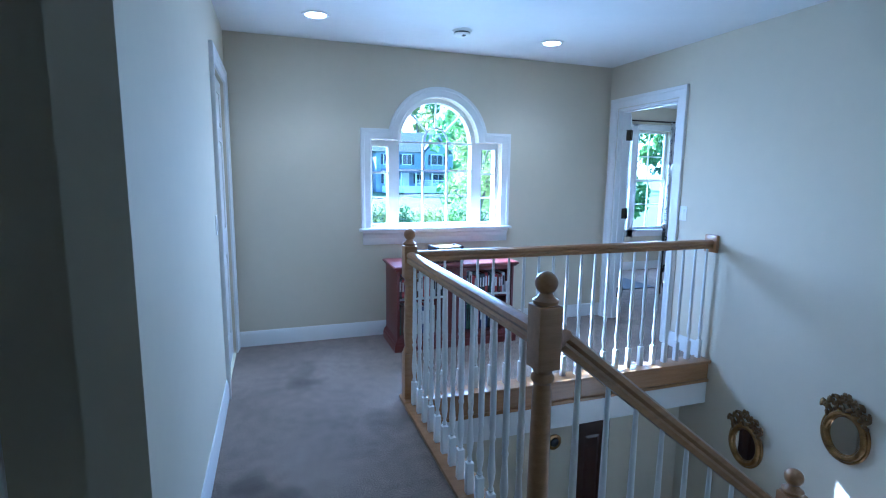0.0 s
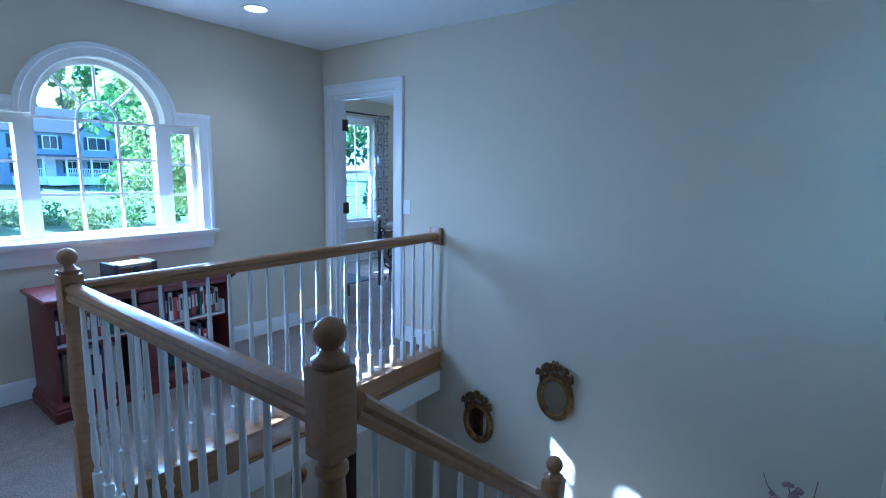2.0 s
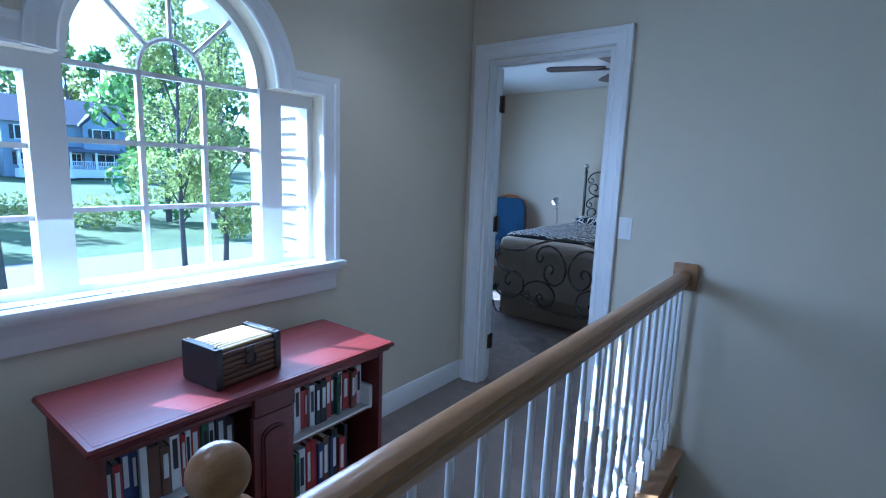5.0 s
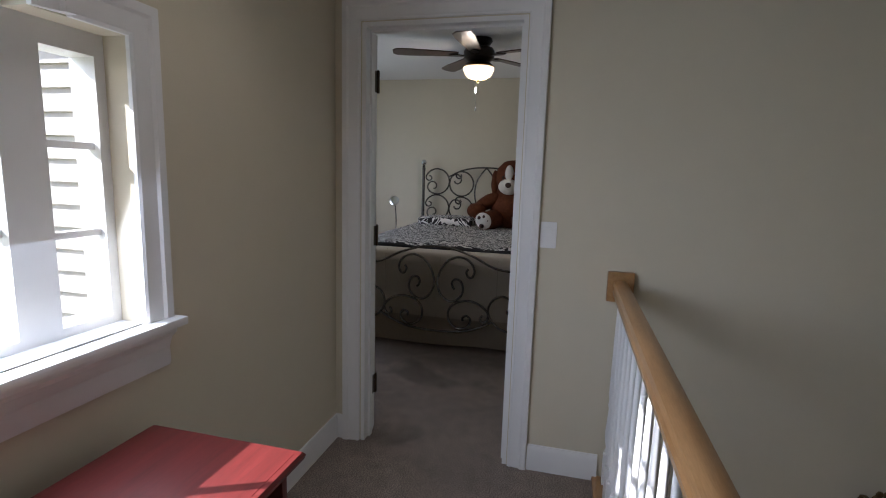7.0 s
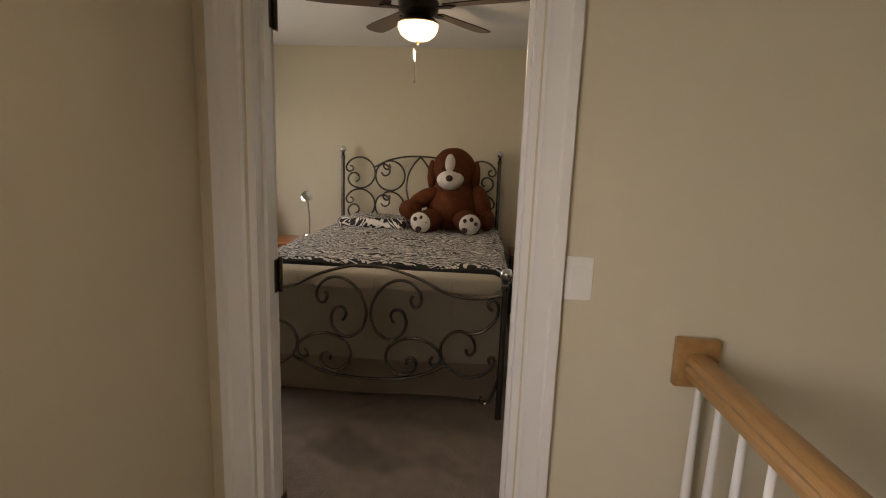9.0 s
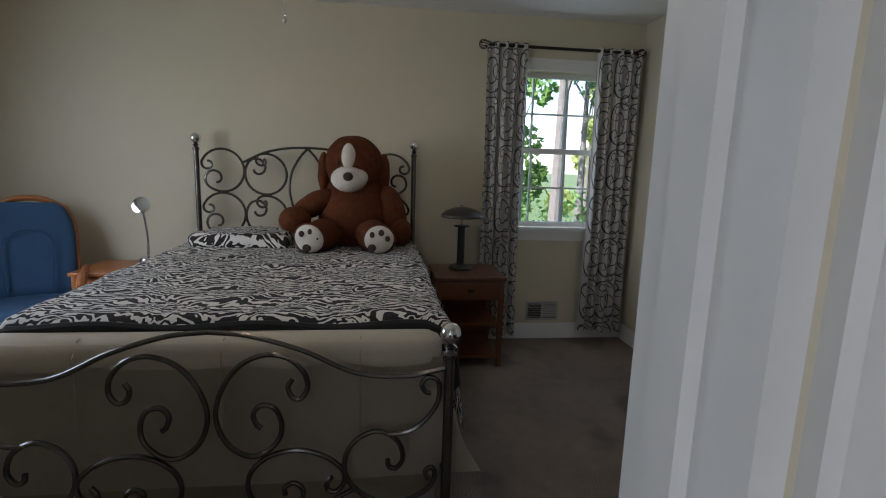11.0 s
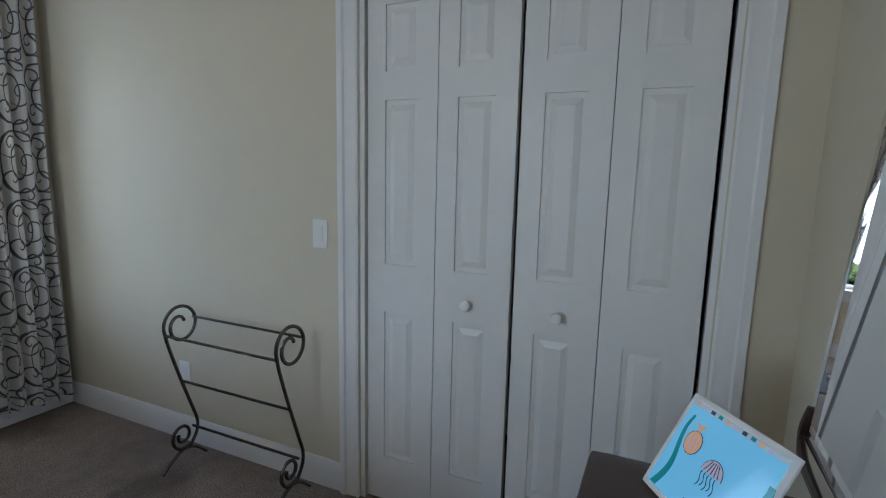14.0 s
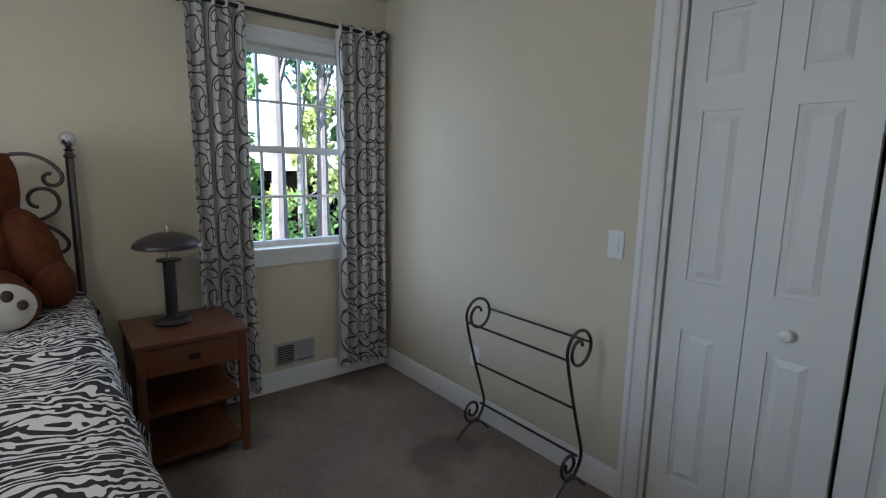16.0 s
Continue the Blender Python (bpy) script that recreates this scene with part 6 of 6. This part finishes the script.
def tree(at, height, spread, leaf, seed, trunk=0.18, low=0.35, clumps=14, count=170, size=0.16, label="leafy deciduous tree on the lawn", lean=(0, 0)):
    rnd = random.Random(seed)
    t = thing("tree", at, label, "tree", "trees outside")
    bm = tube(bmesh.new(), curve_pts([(0, 0, -0.1), (rnd.uniform(-0.1, 0.1) + lean[0] * 0.3, lean[1] * 0.3, height * 0.4), (lean[0] * 0.7, lean[1] * 0.7, height * 0.95)], 6), lambda s: trunk * (1 - 0.8 * s), 10)
    cs = []
    for i in range(clumps):
        z = height * (low + (1.02 - low) * (i + 0.5) / clumps)
        k = math.sin(math.pi * min(1, (i + 2.0) / (clumps + 1.5))) ** 0.7
        a, l = rnd.uniform(0, 6.28), spread * k * rnd.uniform(0.35, 1.0)
        e = (lean[0] * z / height + l * math.cos(a), lean[1] * z / height + l * math.sin(a), z)
        cs.append((e, spread * rnd.uniform(0.28, 0.5)))
        tube(bm, [(lean[0] * 0.6 * z / height, lean[1] * 0.6 * z / height, z * 0.75), Vector(e) * 0.6 + Vector((0, 0, z * 0.36)), e], lambda s: trunk * 0.28 * (1 - 0.7 * s), 6)
    part("trunk", bm, BARK, t)
    me = leaf_crown(cs, count, size, rnd)
    me.materials.append(leaf)
    c = new("crown", me)
    c.parent = t
    return t


tree((4.25, 13.0, GZ), 8.6, 1.7, LEAF_B, 1, 0.10, 0.38, 13, 420, 0.075, label="yellow-green young tree before the neighbour's house")
tree((6.0, 14.0, GZ), 8.5, 1.9, LEAF_B, 2, 0.11, 0.25, 13, 420, 0.08, label="yellow-green young tree on the lawn")
tree((-0.05, 13.0, GZ), 13.0, 2.0, LEAF_A, 3, 0.26, 0.75, label="tall tree with a thick bare trunk near the window")
# Added out of view: its crown keeps sun off the upper bedroom panes.
tree((-3.2, 12.5, GZ), 14.6, 1.5, LEAF_A, 4, 0.18, 0.84, 10, 320, 0.16, label="unseen high-crowned tree added to shade the bedroom window")
rr = random.Random(9)
# Three trees added outside the view, to cast shadow across the lawn.
for i, (x, y) in enumerate(((-3.0, 44.0), (-0.5, 48.0), (-6.5, 41.0))):
    tree((x, y, -2.2), 12.5, 3.0, LEAF_A, 20 + i, 0.22, 0.3, 12, 200, 0.24, "broad unseen tree added to shadow the lawn")
for i in range(15):
    x = 12 + i * 4.2 + rr.uniform(-1, 1)
    tree((x, 31 + rr.uniform(-2, 5) - i * 0.8, GZ), rr.uniform(10, 15), rr.uniform(2.4, 3.4), (LEAF_A, PINEG, LEAF_B)[i % 3], 40 + i, 0.2, 0.12, 12, 150, 0.27, "tall leafy tree across the street")
for i in range(15):
    tree((-14 + i * 5.0 + rr.uniform(-1, 1), 84 + rr.uniform(-3, 8), -1.0), rr.uniform(14, 21), rr.uniform(3.2, 4.6), (LEAF_A, LEAF_B)[i % 2], 80 + i, 0.25, 0.1, 13, 120, 0.45, "tall tree behind the neighbour's house")
for x, y, r, sd_ in ((14.0, -5.77, 0.27, 121), (14.6, -7.35, 0.25, 122), (19.0, -6.0, 0.2, 123), (22.0, -9.8, 0.22, 124), (17.0, -2.6, 0.2, 125)):
    tree((x, y, GZ), 14.0, 2.3, PINEG, sd_, r, 0.55, 8, 110, 0.16, "tall pine with a bare trunk behind the house")
for i in range(9):
    tree((30 + rr.uniform(0, 6), -26 + i * 4.0, GZ), rr.uniform(8, 12), 2.6, (LEAF_A, LEAF_B)[i % 2], 140 + i, 0.2, 0.1, 10, 120, 0.3, "leafy tree at the edge of the back lawn")
for i in range(12):
    s = thing("shrub", (16 + rr.uniform(0, 8), -15 + i * 1.7, GZ), "green shrub under the pines", "shrub", "shrubs outside")
    me = leaf_crown([((rr.uniform(-0.8, 0.8), rr.uniform(-0.8, 0.8), 0.9 + 0.5 * k), 0.95) for k in range(4)], 120, 0.13, rr)
    me.materials.append(LEAF_A)
    c = new("foliage", me)
    c.parent = s


for i in range(18):
    s = thing("shrub", (-8 + i * 1.1 + rr.uniform(-0.4, 0.4), 33 + rr.uniform(-2, 3), -2.55), "tall pale grasses and shrubs in a garden bed", "shrub", "garden bed")
    me = leaf_crown([((rr.uniform(-0.5, 0.5), rr.uniform(-0.5, 0.5), 0.4 + 0.35 * k), 0.7) for k in range(3)], 110, 0.12, rr)
    me.materials.append((LEAF_B, LEAF_A, LEAF_B)[i % 3])
    c = new("foliage", me)
    c.parent = s


# ---- neighbour's house ----
def house(at, turn, label, w=11.0, d=8.0, hh=5.6):
    h_ = thing("house", at, label, "house", turn=turn)
    part("wall", B(-w / 2, 0, 0, w / 2, d, hh), HOUSE, h_)
    part("roof", prism([(-0.5, hh), (d + 0.5, hh), (d / 2, hh + 3.0)], lambda u, v, w_: (w_, u, v), -w / 2 - 0.5, w / 2 + 0.5), ROOF, h_)
    part("gable_wall", prism([(1.2, 0), (4.6, 0), (4.6, hh), (2.9, hh + 1.7), (1.2, hh)], lambda u, v, w_: (u, w_, v), -0.9, 0.3), HOUSE, h_)
    part("gable_roof", prism([(0.8, hh - 0.15), (2.9, hh + 1.95), (5.0, hh - 0.15), (5.0, hh + 0.05), (2.9, hh + 2.2), (0.8, hh + 0.05)], lambda u, v, w_: (u, w_, v), -1.2, 3.0), ROOF, h_)
    part("porch_roof", prism([(-2.2, 2.75), (0.1, 3.3), (0.1, 2.75)], lambda u, v, w_: (w_, u, v), -4.8, 5.0), ROOF, h_)
    part("porch_floor", B(-4.7, -2.1, 0.0, 4.9, 0, 0.9), SIDING, h_)
    for x in (-4.5, -2.3, -0.3, 2.0, 4.6):
        part("porch_post", B(x - 0.09, -2.0, 0.9, x + 0.09, -1.82, 2.75), TRIM, h_)
    for x0, x1 in ((-4.5, -2.3), (-0.3, 2.0), (2.0, 4.6)):
        part("porch_rail", B(x0, -1.94, 1.7, x1, -1.88, 1.78), TRIM, h_)
        bm = bmesh.new()
        for i in range(int((x1 - x0) / 0.16)):
            box(bm, x0 + 0.1 + i * 0.16, -1.93, 0.95, x0 + 0.15 + i * 0.16, -1.89, 1.7)
        part("porch_balusters", bm, TRIM, h_)
    for i in range(5):
        part("porch_step", B(-2.2, -2.1 - 0.3 * (i + 1), 0, -0.4, -2.1 - 0.3 * i, 0.9 - 0.17 * (i + 1)), SIDING, h_)
    DARKG = mat("dark_window_glass", (0.03, 0.04, 0.05), 0.08)
    for x, z, y, ww, wh in ((-3.9, 3.9, 0, 1.0, 1.3), (-1.2, 3.9, 0, 1.2, 1.3), (2.9, 3.9, -0.9, 1.6, 1.3), (-3.6, 1.3, 0, 1.5, 1.2), (3.1, 1.3, -0.9, 1.6, 1.2), (0.6, 1.3, 0, 0.8, 1.2)):
        wn = part("window", B(x - ww / 2 - 0.1, y - 0.06, z - 0.1, x + ww / 2 + 0.1, y + 0.02, z + wh + 0.1), TRIM, h_)
        part("pane", B(x - ww / 2, y - 0.075, z, x - 0.03, y - 0.062, z + wh), DARKG, wn)
        part("pane", B(x + 0.03, y - 0.075, z, x + ww / 2, y - 0.062, z + wh), DARKG, wn)
        for sx in (-1, 1):
            part("shutter", B(x + sx * (ww / 2 + 0.28) - 0.17, y - 0.05, z - 0.05, x + sx * (ww / 2 + 0.28) + 0.17, y - 0.01, z + wh + 0.05), BLACK, wn)
    part("door", B(-1.8, -0.08, 0.9, -0.9, 0.02, 2.95), DOORW, h_)
    return h_


house((16.0, 64.0, -0.95), -4, "grey-blue two-storey house with a white porch across the street")
house((4.0, 68.0, -0.95), 6, "grey two-storey house with gabled front", w=9.0)
